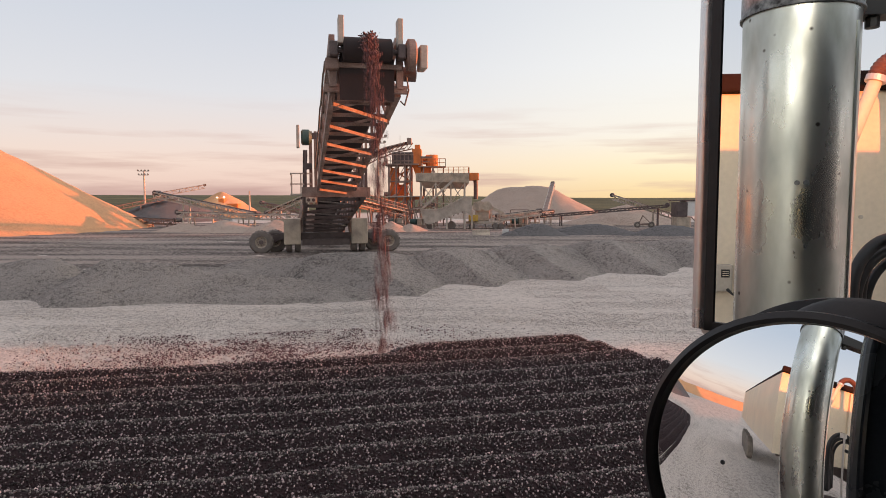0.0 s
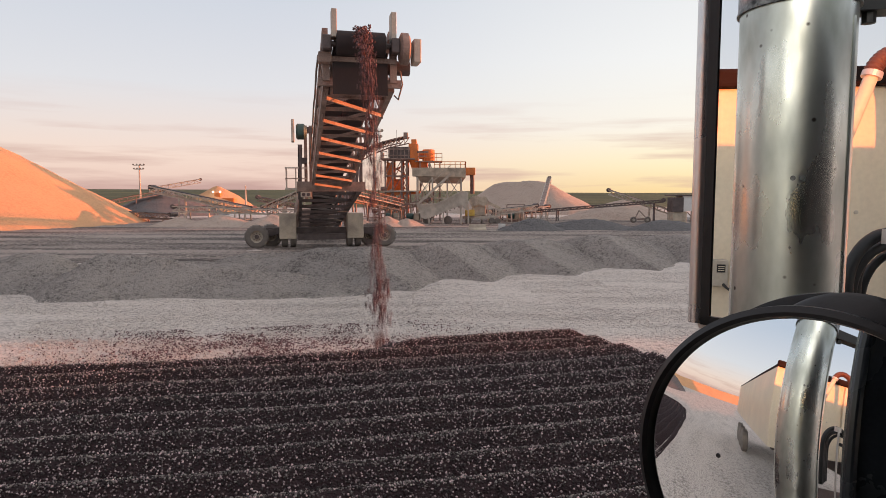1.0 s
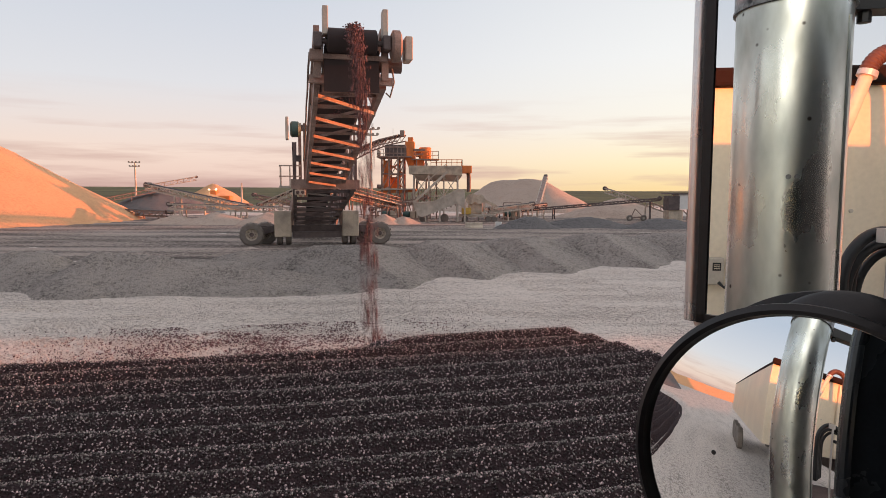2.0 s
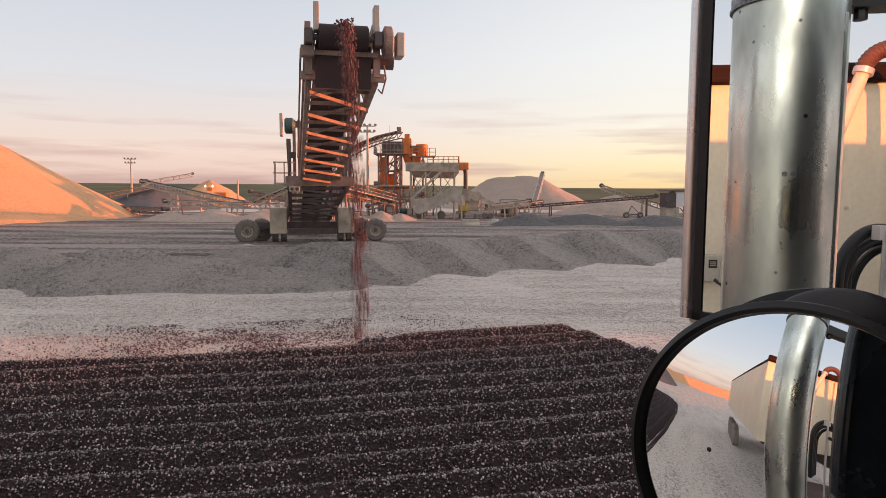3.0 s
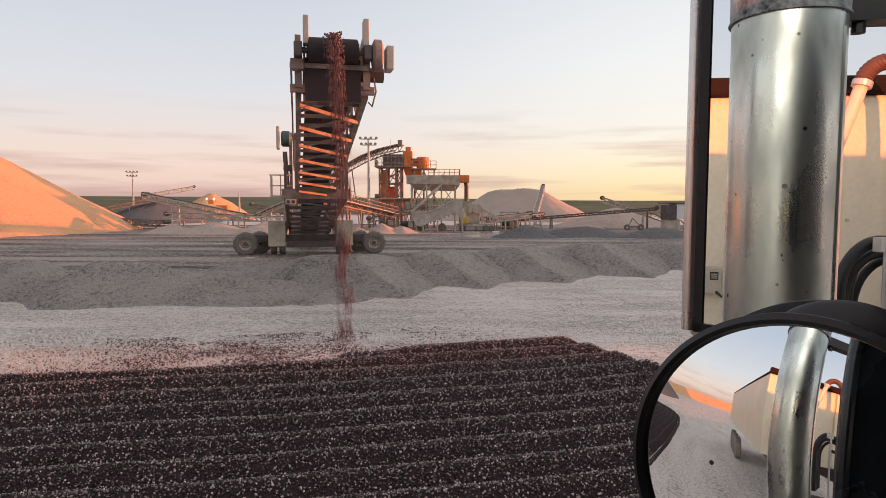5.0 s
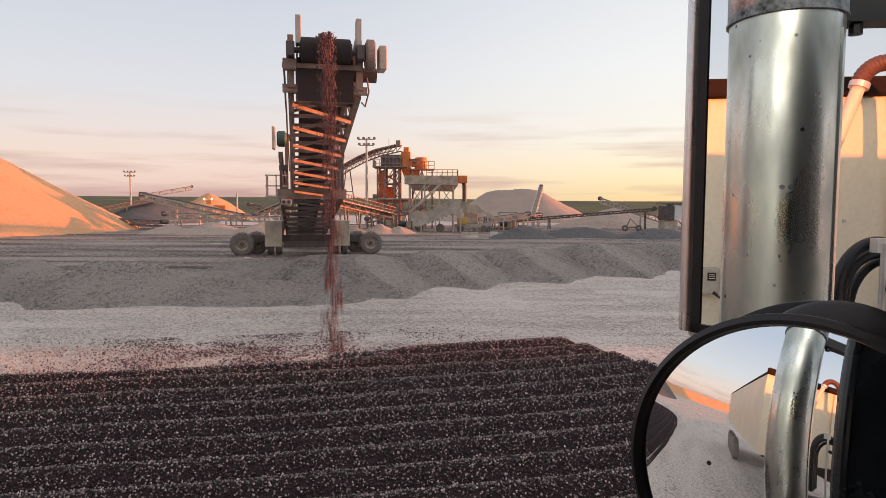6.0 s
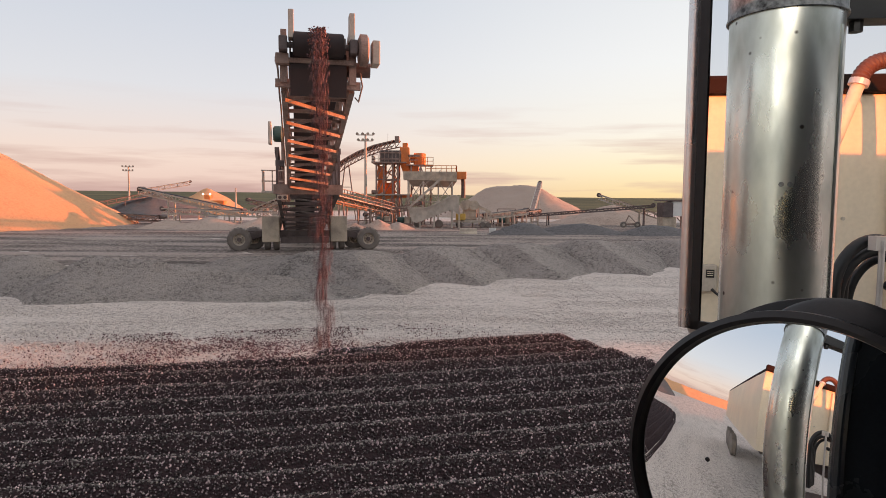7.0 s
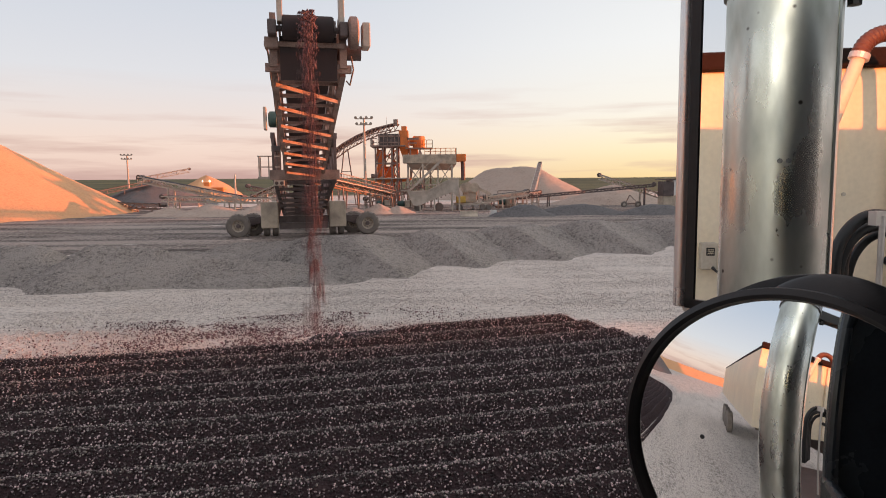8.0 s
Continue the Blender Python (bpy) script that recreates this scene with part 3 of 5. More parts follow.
    for s in (-1, 1):
        for dx, dy in ((2.93, -0.35), (2.35, 0.55)):
            wh = part("wheel", Solid().lathe([(0.27, -0.16), (0.40, -0.19), (0.49, -0.16), (0.53, -0.09), (0.535, 0), (0.53, 0.09), (0.49, 0.16), (0.40, 0.19), (0.27, 0.16)], 36, pose(0, 0, 0, 90)), RUBBER, st, "dusty black rubber tyre on a grey rim", True)
            wh.location = (s * dx, uy + dy, 0.535)
            part("rim", Solid().lathe([(0.0, 0.06), (0.1, 0.06), (0.12, 0.02), (0.22, 0.0), (0.25, 0.1), (0.29, 0.15)], 28, pose(0, 0, 0, 90)), RIM, wh, "dusty steel rim", True)
            part("hub", Solid().tube([(0, -0.14, 0), (0, 0.0, 0)], [0.09, 0.11], 14), DARKSTEEL, wh)
            for k in range(8):
                a = k * math.pi / 4
                part("wheel_nut", Solid().tube([(0.165 * math.cos(a), -0.05, 0.165 * math.sin(a)), (0.165 * math.cos(a), 0.0, 0.165 * math.sin(a))], 0.022, 6), DARKSTEEL, wh)
            for k in range(24):
                a = k * math.pi / 12
                part("lug", Solid().box((0, (-1) ** k * 0.075, 0.535), (0.07, 0.16, 0.035), pose(0, 0, 0, 0, math.degrees(a), 0)), RUBBER, wh)
            wheels.append(wh)
    return st, wheels


STACKER, WHEELS = stacker()

# ---- the plant across the yard ----
def truss_conveyor(name, a, b, wide, deep, label, legs=(), mat=GALV, bays=10, group="", top=BELT):
    """A belt conveyor on two latticed sides, from its low end a to its high end b, with legs at the given shares of its length."""
    a, b = Vector(a), Vector(b)
    ob = thing(name, Matrix.Translation((a.x, a.y, 0)), label, "conveyor", group)
    o = Vector((a.x, a.y, 0))
    a, b = a - o, b - o
    d = b - a
    side = Vector((d.y, -d.x, 0)).normalized() * wide / 2
    up = Vector((0, 0, deep))
    part("belt", Solid().beam(a + up * 1.12, b + up * 1.12, wide * 0.75, 0.05), top, ob, "rubber belt")
    for s in (-1, 1):
        bar("bottom_chord", a + side * s, b + side * s, 0.08, 0.1, mat, ob)
        bar("top_chord", a + side * s + up, b + side * s + up, 0.08, 0.1, mat, ob)
        for k in range(bays):
            p, q = a + d * (k / bays) + side * s, a + d * ((k + 1) / bays) + side * s
            bar("web_post", p, p + up, 0.05, 0.05, mat, ob)
            bar("web_brace", p + (up if k % 2 else up * 0), q + (up * 0 if k % 2 else up), 0.05, 0.05, mat, ob)
    across = side.normalized()
    for k in range(bays):
        p = a + d * ((k + 0.5) / bays) + up * 1.05
        part("idler", Solid().tube([p - side * 0.95, p + side * 0.95], 0.06, 8), DARKSTEEL, ob)
    for p, sg in ((b, 1), (a, -1)):
        part("end_drum", Solid().tube([p + up * 0.95 - side * 0.8, p + up * 0.95 + side * 0.8], 0.2, 14), DARKSTEEL, ob)
    for f in legs:
        p = a + d * f
        for s in (-1, 1):
            bar("leg", (p.x + side.x * s * 1.3, p.y + side.y * s * 1.3, -0.05), p + side * s, 0.1, 0.1, mat, ob)
        bar("leg_tie", (p.x - side.x * 1.2, p.y - side.y * 1.2, p.z * 0.4), (p.x + side.x * 1.2, p.y + side.y * 1.2, p.z * 0.4), 0.07, 0.07, mat, ob)
    return ob


def rail(parent, pts, height, mat, every=1.0):
    """Posts and two rails along a line of points."""
    for a, b in zip(pts, pts[1:]):
        a, b = Vector(a), Vector(b)
        n = max(1, round((b - a).length / every))
        for k in range(n + 1):
            p = a.lerp(b, k / n)
            bar("rail_post", p, p + Vector((0, 0, height)), 0.05, 0.05, mat, parent)
        for f in (0.5, 1.0):
            bar("hand_rail", a + Vector((0, 0, height * f)), b + Vector((0, 0, height * f)), 0.05, 0.05, mat, parent)


def screening_tower():
    tw = thing("screening_tower", pose(-4.4, 62, 0), "steel screening tower with chutes in sunlit orange and a dark deck", "industrial tower")
    xs, ys = (-1.1, -0.4, 0.45, 0.95), (-1.2, 1.4)
    top = 5.85
    for x in xs:
        for y in ys:
            bar("column", (x, y, -0.05), (x, y, top), 0.17, 0.17, STEEL, tw)
    for z in (1.4, 2.85, 4.3):
        for y in ys:
            bar("girt", (xs[0], y, z), (xs[-1], y, z), 0.1, 0.12, STEEL, tw)
        for x in xs:
            bar("girt", (x, ys[0], z), (x, ys[1], z), 0.1, 0.12, STEEL, tw)
    for y in ys:
        for z0, z1 in ((0, 1.4), (1.4, 2.85), (2.85, 4.3), (4.3, 5.8)):
            bar("brace", (xs[0], y, z0), (xs[1], y, z1), 0.07, 0.07, STEEL, tw)
            bar("brace", (xs[2], y, z1), (xs[1], y, z0), 0.07, 0.07, STEEL, tw)
            bar("brace", (xs[2], y, z0), (xs[3], y, z1), 0.07, 0.07, STEEL, tw)
    part("deck", Solid().box((0.1, 0.1, top + 0.06), (3.3, 3.4, 0.12)), STEEL, tw)
    rail(tw, [(-1.5, 1.7, top), (-1.5, -1.55, top), (-0.9, -1.55, top)], 0.75, STEEL, 0.6)
    part("lower_deck", Solid().box((0.4, 0.1, 2.85), (3.4, 3.2, 0.1)), GALV, tw)
    screen = part("screen_box", Solid().box((0.2, 0, top + 0.68), (2.05, 2.0, 1.1)), DARKSTEEL, tw, "dark vibrating screen box", bevel=0.05)
    for k in range(6):
        part("screen_rib", Solid().box((-0.7 + k * 0.36, -1.03, top + 0.68), (0.07, 0.08, 1.06)), STEEL, screen)
    part("screen_beam", Solid().box((0.2, -1.05, top + 1.0), (2.1, 0.1, 0.12)), STEEL, screen)
    part("screen_beam", Solid().box((0.2, -1.05, top + 0.4), (2.1, 0.1, 0.12)), STEEL, screen)
    # chutes, tank and side boxes carry the low sun's orange in their colour
    part("transfer_chute", Solid().box((1.55, 0, top + 0.75), (0.9, 1.6, 1.6)), SUNLIT_ORANGE, tw, "steel chute coloured sunlit orange", bevel=0.04)
    part("transfer_chute", Solid().box((1.6, 0, top + 1.7), (0.5, 1.2, 0.55)), SUNLIT_ORANGE, tw, bevel=0.04)
    chute = Solid()
    chute.add([(1.1, -0.8, top), (2.0, -0.8, top), (2.0, 0.8, top), (1.1, 0.8, top), (1.5, -0.4, 4.7), (1.9, -0.4, 4.7), (1.9, 0.4, 4.7), (1.5, 0.4, 4.7)], [(0, 1, 5, 4), (1, 2, 6, 5), (2, 3, 7, 6), (3, 0, 4, 7), (0, 3, 2, 1), (4, 5, 6, 7)])
    part("funnel", chute, SUNLIT_ORANGE, tw)
    part("drop_chute", Solid().beam((-0.75, -0.4, 2.9), (-0.75, -0.4, 5.6), 0.4, 0.5), SUNLIT_ORANGE, tw)
    part("head_box", Solid().box((0.8, 0, top + 2.35), (0.42, 0.7, 0.6)), STEEL, tw, bevel=0.03)
    bar("aerial", (-0.1, 0, top + 1.2), (-0.1, 0, top + 2.9), 0.03, 0.03, GALV, tw)
    # platform and tank to the side
    part("side_deck", Solid().box((3.0, 0, 5.7), (2.6, 2.0, 0.1)), STEEL, tw)
    for x in (2.2, 3.1, 4.1):
        for y in (-0.9, 0.9):
            bar("column", (x, y, 2.85 if x < 4 else -0.05), (x, y, 5.7), 0.12, 0.12, STEEL, tw)
    bar("brace", (2.2, -0.9, 3.0), (3.1, -0.9, 5.6), 0.08, 0.08, STEEL, tw)
    bar("brace", (4.1, -0.9, 3.0), (3.1, -0.9, 5.6), 0.08, 0.08, STEEL, tw)
    part("tank", Solid().lathe([(0.01, 5.75), (0.58, 5.75), (0.6, 5.8), (0.6, 6.78), (0.54, 6.86), (0.01, 6.9)], 28, Matrix.Translation((3.0, -0.2, 0))), SUNLIT_ORANGE, tw, "round steel tank coloured sunlit orange", True)
    rail(tw, [(2.1, -1.0, 5.7), (4.3, -1.0, 5.7), (4.3, 1.0, 5.7)], 0.75, SUNLIT_ORANGE, 0.5)
    # braces coloured with low-sun orange to read as a lit lattice
    for z0, z1 in ((0.2, 1.4), (1.4, 2.85), (2.95, 4.3), (4.3, 5.7)):
        bar("brace", (xs[0], 0.1, z0), (xs[-1], 0.1, z1), 0.12, 0.12, SUNLIT_ORANGE, tw)
        bar("brace", (xs[-1], 0.1, z0), (xs[0], 0.1, z1), 0.12, 0.12, SUNLIT_ORANGE, tw)
        for x in xs:
            bar("brace", (x, ys[0], z0), (x, ys[1], z1), 0.1, 0.1, SUNLIT_ORANGE, tw)
    for k in range(5):
        bar("column", (1.3 + k * 0.55, -1.2 + 0.3 * (k % 2), -0.05), (1.3 + k * 0.55, -1.2 + 0.3 * (k % 2), 2.85), 0.1, 0.1, STEEL, tw)
        bar("brace", (1.3 + k * 0.55, -1.2, 0.2), (1.85 + k * 0.55, -1.2, 2.6), 0.07, 0.07, GALV, tw)
        bar("brace", (-1.1 - k * 0.3, 0.5, 0.3 + 0.35 * k), (0.4, 0.5, 1.5 + 0.2 * k), 0.08, 0.08, STEEL, tw)
    part("side_box", Solid().box((2.45, 0.1, 5.2), (0.9, 1.2, 0.9)), SUNLIT_ORANGE, tw, "side box coloured sunlit orange", bevel=0.03)
    part("side_box", Solid().box((2.35, 0.2, 6.35), (0.5, 1.0, 0.7)), SUNLIT_ORANGE, tw, bevel=0.03)
    part("cross_duct", Solid().beam((1.9, -0.7, 6.6), (3.0, -0.7, 6.6), 0.2, 0.2), STEEL, tw)
    part("cross_duct", Solid().beam((1.9, -0.7, 6.2), (3.0, -0.7, 6.2), 0.14, 0.14), STEEL, tw)
    # panel added for the glow inside the tower; its colour holds the low sun
    part("glow_panel", Solid().box((-0.2, 1.1, 3.5), (1.3, 0.08, 1.1)), SUNLIT_ORANGE, tw, "added panel coloured as the sunlit glow inside the tower")
    part("catch_pan", Solid().beam((-1.6, -0.5, 2.5), (2.2, -0.5, 2.75), 1.2, 0.3), SUNLIT_ORANGE, tw)
    for k in range(6):
        bar("deck_brace", (-1.1 + 0.75 * k, -1.25, 0.0), (-0.4 + 0.75 * k, -1.25, 2.8), 0.06, 0.06, GALV, tw)
        bar("deck_brace", (-0.4 + 0.75 * k, -1.25, 0.0), (-1.1 + 0.75 * k, -1.25, 2.8), 0.06, 0.06, STEEL, tw)
    part("side_chute", Solid().beam((-1.9, -0.6, 1.9), (-0.4, -0.6, 2.9), 0.8, 0.5), GALV, tw)
    part("drive_motor", Solid().tube([(-1.6, -0.8, 3.1), (-1.0, -0.8, 3.1)], 0.2, 14), STEEL, tw, smooth=True)
    return tw


screening_tower()


def storage_bin():
    ob = thing("aggregate_bin", pose(-0.2, 60, 0), "long dusty beige aggregate bin on steel legs", "hopper")
    body = Solid()
    x0, x1, yw = -2.65, 2.3, 1.1
    body.add([(x0, -yw, 4.25), (x0, yw, 4.25), (x0, yw, 5.0), (x0, -yw, 5.0), (x1, -yw, 4.1), (x1, yw, 4.1), (x1, yw, 5.0), (x1, -yw, 5.0)], [(0, 3, 2, 1), (4, 5, 6, 7), (0, 4, 7, 3), (1, 2, 6, 5), (3, 7, 6, 2), (0, 1, 5, 4)])
    part("bin_wall", body, BEIGE, ob)
    for k in range(8):
        part("bin_rib", Solid().box((x0 + 0.3 + k * 0.62, -yw - 0.04, 4.6), (0.08, 0.08, 0.8)), BEIGE, ob)
    low_ = Solid()
    low_.add([(x0 + 0.3, -yw * 0.95, 4.2), (x1, -yw * 0.95, 4.1), (x1, yw * 0.95, 4.1), (x0 + 0.3, yw * 0.95, 4.2), (x0 + 0.8, -0.4, 3.65), (x1 - 0.4, -0.4, 3.55), (x1 - 0.4, 0.4, 3.55), (x0 + 0.8, 0.4, 3.65)], [(0, 1, 5, 4), (1, 2, 6, 5), (2, 3, 7, 6), (3, 0, 4, 7), (4, 5, 6, 7), (0, 3, 2, 1)])
    part("bin_bottom", low_, GALV, ob)
    # low sun on the bin's end is put into this colour
    part("discharge_box", Solid().box((2.75, 0, 4.68), (0.9, 1.9, 0.68)), SUNLIT_ORANGE, ob, "discharge box coloured sunlit orange", bevel=0.04)
    part("discharge_pipe", Solid().tube([(2.9, -0.3, 4.4), (2.95, -0.3, 4.0), (2.95, -0.3, 2.6)], 0.2, 14), DARKSTEEL, ob, smooth=True)
    for x in (-2.2, -0.8, 0.6, 1.9):
        for y in (-0.95, 0.95):
            bar("leg", (x, y, -0.05), (x, y, 4.2), 0.13, 0.13, GALV, ob)
    for x, xx in ((-2.2, -0.8), (-0.8, 0.6), (0.6, 1.9)):
        bar("brace", (x, -0.95, 2.2), (xx, -0.95, 4.1), 0.07, 0.07, GALV, ob)
        bar("brace", (xx, -0.95, 2.2), (x, -0.95, 4.1), 0.07, 0.07, GALV, ob)
        bar("girt", (x, -0.95, 2.2), (xx, -0.95, 2.2), 0.09, 0.1, GALV, ob)
    # rail coloured with the same low-sun orange
    rail(ob, [(-0.6, -1.05, 5.0), (2.3, -1.05, 5.0), (2.3, 1.0, 5.0)], 0.55, SUNLIT_ORANGE, 0.5)
    for dy in (-1.3, -1.75):
        bar("stair_stringer", (0.9, dy, 4.4), (-2.0, dy, 1.75), 0.06, 0.2, GALV, ob)
    for k in range(11):
        f = k / 10
        part("tread", Solid().box((0.9 - 2.9 * f, -1.52, 4.4 - 2.65 * f), (0.25, 0.42, 0.04)), GALV, ob)
    bar("stair_rail", (0.9, -1.75, 5.2), (-2.0, -1.75, 2.55), 0.05, 0.05, GALV, ob)
    part("landing", Solid().box((-2.4, -1.5, 1.72), (0.9, 0.7, 0.07)), GALV, ob)
    for dx in (-2.75, -2.05):
        bar("leg", (dx, -1.5, -0.05), (dx, -1.5, 1.7), 0.09, 0.09, GALV, ob)
    return ob


storage_bin()


def loading_chute():
    ob = thing("feed_hopper", pose(-0.2, 54, 0), "pale grey steel feed hopper with a long sloping side", "hopper")
    pts = [(-2.01, 1.65), (-0.33, 1.72), (1.74, 2.75), (2.32, 2.69), (2.3, 1.12), (1.73, 1.6), (-1.27, 0.44), (-1.6, 0.59)]
    for y in (-0.9, 0.9):
        side = Solid()
        side.add([(x, y - 0.04, z) for x, z in pts] + [(x, y + 0.04, z) for x, z in pts], [tuple(range(8)), tuple(range(15, 7, -1))] + [(k, (k + 1) % 8, 8 + (k + 1) % 8, 8 + k) for k in range(8)])
        part("side_plate", side, GALV, ob)
        for (xa, za), (xb, zb) in zip(pts[:3], pts[1:4]):
            bar("top_flange", (xa, y - 0.05, za), (xb, y - 0.05, zb), 0.14, 0.1, GALV, ob)
    (x0, z0), (x1, z1) = pts[6], pts[5]
    part("chute_floor", Solid().beam((x0, 0, z0 + 0.1), (x1, 0, z1 + 0.1), 1.75, 0.08), GALV, ob)
    for k in range(8):
        f = (k + 0.5) / 8
        bar("floor_rib", (x0 + (x1 - x0) * f, -0.95, z0 + (z1 - z0) * f - 0.05), (x0 + (x1 - x0) * f, 0.95, z0 + (z1 - z0) * f - 0.05), 0.09, 0.12, STEEL, ob)
    for f in (0.25, 0.6, 0.85):
        xa, za = pts[1][0] + (pts[2][0] - pts[1][0]) * f, pts[1][1] + (pts[2][1] - pts[1][1]) * f
        bar("side_rib", (xa, -0.97, za), (xa + 0.1, -0.97, za - 0.9), 0.07, 0.07, GALV, ob)
    for x, top in ((x0 + 0.3, z0), (0.5 * (x0 + x1), 0.5 * (z0 + z1)), (x1, z1), (x1 + 0.6, z1)):
        for y in (-0.8, 0.8):
            bar("leg", (x, y, -0.05), (x, y, top + 0.1), 0.13, 0.13, GALV, ob)
    for x in (x0 + 0.1, x0 + 1.9):
        part("tyre", Solid().tube([(x, -0.35, 0.36), (x, -0.3, 0.36), (x, -0.12, 0.36), (x, -0.07, 0.36)], [0.31, 0.36, 0.36, 0.31], 18), RUBBER, ob, smooth=True)
    return ob


loading_chute()


def crusher():
    ob = thing("mobile_crusher", pose(3.0, 55, 0), "dusty beige mobile crusher with yellow engine box", "crusher")
    part("engine_box", Solid().box((-0.7, -0.6, 0.95), (0.8, 0.9, 0.55)), material("faded_yellow_paint", (0.5, 0.36, 0.08), 0.6, 0, 3, 0.25, 0.1, 30), ob, "faded yellow engine box", bevel=0.04)
    part("chassis", Solid().box((0.3, 0, 0.55), (3.2, 1.4, 0.22)), GALV, ob, bevel=0.02)
    part("crusher_body", Solid().box((0.1, 0.1, 1.35), (1.2, 1.2, 1.3)), BEIGE, ob, bevel=0.06)
    part("flywheel", Solid().tube([(-0.35, -0.72, 1.95), (-0.35, -0.68, 1.95)], 0.42, 24), BEIGE, ob)
    part("flywheel", Solid().tube([(0.45, -0.72, 1.95), (0.45, -0.68, 1.95)], 0.42, 24), BEIGE, ob)
    for y in (-0.6, 0.6):
        bar("hopper_rail", (-0.2, y, 2.35), (1.9, y, 1.35), 0.1, 0.22, BEIGE, ob)
        bar("hopper_strut", (0.9, y, 0.6), (0.9, y, 1.8), 0.08, 0.08, GALV, ob)
        bar("hopper_strut", (1.6, y, 0.6), (1.6, y, 1.45), 0.08, 0.08, GALV, ob)
    for k in range(7):
        bar("railing_post", (0.6 + k * 0.25, -0.75, 0.6), (0.6 + k * 0.25, -0.75, 1.3), 0.05, 0.05, GALV, ob)
    bar("railing", (0.6, -0.75, 1.3), (2.1, -0.75, 1.3), 0.06, 0.06, GALV, ob)
    for x in (-0.8, 1.2, 1.7):
        part("tyre", Solid().tube([(x, -0.75, 0.27), (x, -0.7, 0.27), (x, -0.52, 0.27), (x, -0.47, 0.27)], [0.23, 0.27, 0.27, 0.23], 18), RUBBER, ob, smooth=True)
    for x in (-1.0, 0.4, 1.9):
        bar("jack_leg", (x, 0.5, -0.05), (x, 0.5, 0.6), 0.1, 0.1, GALV, ob)
    return ob


crusher()


def arch_conveyor():
    ob = thing("arched_conveyor", pose(-8, 69, 0), "arched lattice conveyor climbing to the screening tower", "conveyor")
    pts = [Vector(p) - Vector((-8, 69, 0)) for p in ((-14.6, 77, 3.2), (-11.96, 74, 5.1), (-9.76, 71.4, 6.25), (-7.83, 68.8, 6.95), (-5.83, 66, 7.4), (-3.7, 62.6, 7.55))]
    for a, b in zip(pts, pts[1:]):
        d = (b - a)
        side = Vector((d.y, -d.x, 0)).normalized() * 0.45
        up = Vector((0, 0, 0.55))
        part("belt", Solid().beam(a + up * 1.1, b + up * 1.1, 0.7, 0.05), BELT, ob)
        for s in (-1, 1):
            bar("bottom_chord", a + side * s, b + side * s, 0.08, 0.1, STEEL, ob)
            bar("top_chord", a + side * s + up, b + side * s + up, 0.08, 0.1, STEEL, ob)
            for k in range(4):
                p, q = a + d * k / 4 + side * s, a + d * (k + 1) / 4 + side * s
                bar("web_post", p, p + up, 0.05, 0.05, STEEL, ob)
                bar("web_brace", p, q + up, 0.05, 0.05, STEEL, ob)
    for p in (pts[1], pts[2]):
        for s in (-0.5, 0.5):
            bar("leg", (p.x + s * 2, p.y, -0.05), p + Vector((s * 0.4, 0, 0)), 0.12, 0.12, STEEL, ob)
        for f in (0.3, 0.6):
            bar("leg_tie", (p.x - 1 + f * 0.8, p.y, p.z * f), (p.x + 1 - f * 0.8, p.y, p.z * f), 0.08, 0.08, STEEL, ob)
    return ob


arch_conveyor()


def feed_conveyor():
    ob = truss_conveyor("feed_conveyor", (-4.1, 56.5, 1.1), (-8.3, 45, 2.5), 0.9, 0.45, "railed feed conveyor on slim legs behind the stacker", legs=(0.02, 0.2, 0.38, 0.56, 0.75, 0.93), mat=STEEL, bays=14)
    a, b = Vector((0, 0, 1.45)), Vector((-4.2, -11.5, 2.85))
    off = Vector((0.6, -0.2, 0))
    rail(ob, [a + off, b + off], 0.6, STEEL, 0.5)
    part("walkway", Solid().beam(a + off * 0.9, b + off * 0.9, 0.4, 0.05), GALV, ob)


feed_conveyor()


def light_pole(x, y, h, lamps, label):
    ob = thing("light_pole", pose(x, y, 0), label, "light pole", "yard light poles")
    part("pole", Solid().tube([(0, 0, -0.05), (0, 0, h)], [0.16, 0.09], 12), GALV, ob)
    for row in range(2 if lamps > 3 else 1 if lamps else 0):
        z = h - 0.1 - 0.55 * row
        w = 0.75 - 0.1 * row
        bar("cross_arm", (-w, 0, z), (w, 0, z), 0.08, 0.08, GALV, ob)
        n = min(lamps, 4)
        for k in range(n):
            x0 = -w + 2 * w * k / (n - 1)
            part("floodlight", Solid().lathe([(0.01, -0.1), (0.07, -0.08), (0.12, 0.05), (0.14, 0.08), (0.01, 0.08)], 16, pose(x0, -0.12, z + 0.12, 110)), GALV, ob, smooth=True)
    return ob


light_pole(-42.9, 90, 6.8, 4, "tall grey yard light pole with floodlights")
light_pole(-6.45, 60, 8.5, 8, "tall grey pole with two rows of floodlights")
light_pole(-28.6, 92, 3.9, 0, "slim short pole at the field's edge")

truss_conveyor("stacking_conveyor", (-16.2, 54, 0.95), (-25.6, 56, 2.75), 0.9, 0.45, "long dusty field conveyor with raised head", legs=(0.05, 0.4, 0.7), mat=GALV, bays=16, group="field conveyors")
truss_conveyor("stacking_conveyor", (-11.5, 51, 0.85), (-22.0, 52, 1.15), 0.9, 0.4, "low level transfer conveyor on short legs", legs=(0.1, 0.5, 0.9), mat=GALV, bays=16, group="field conveyors")
truss_conveyor("stacking_conveyor", (-43, 93, 3.0), (-36.6, 96, 4.4), 0.9, 0.5, "far slender conveyor over a sunlit heap", legs=(0.15, 0.3), bays=8, group="field conveyors")
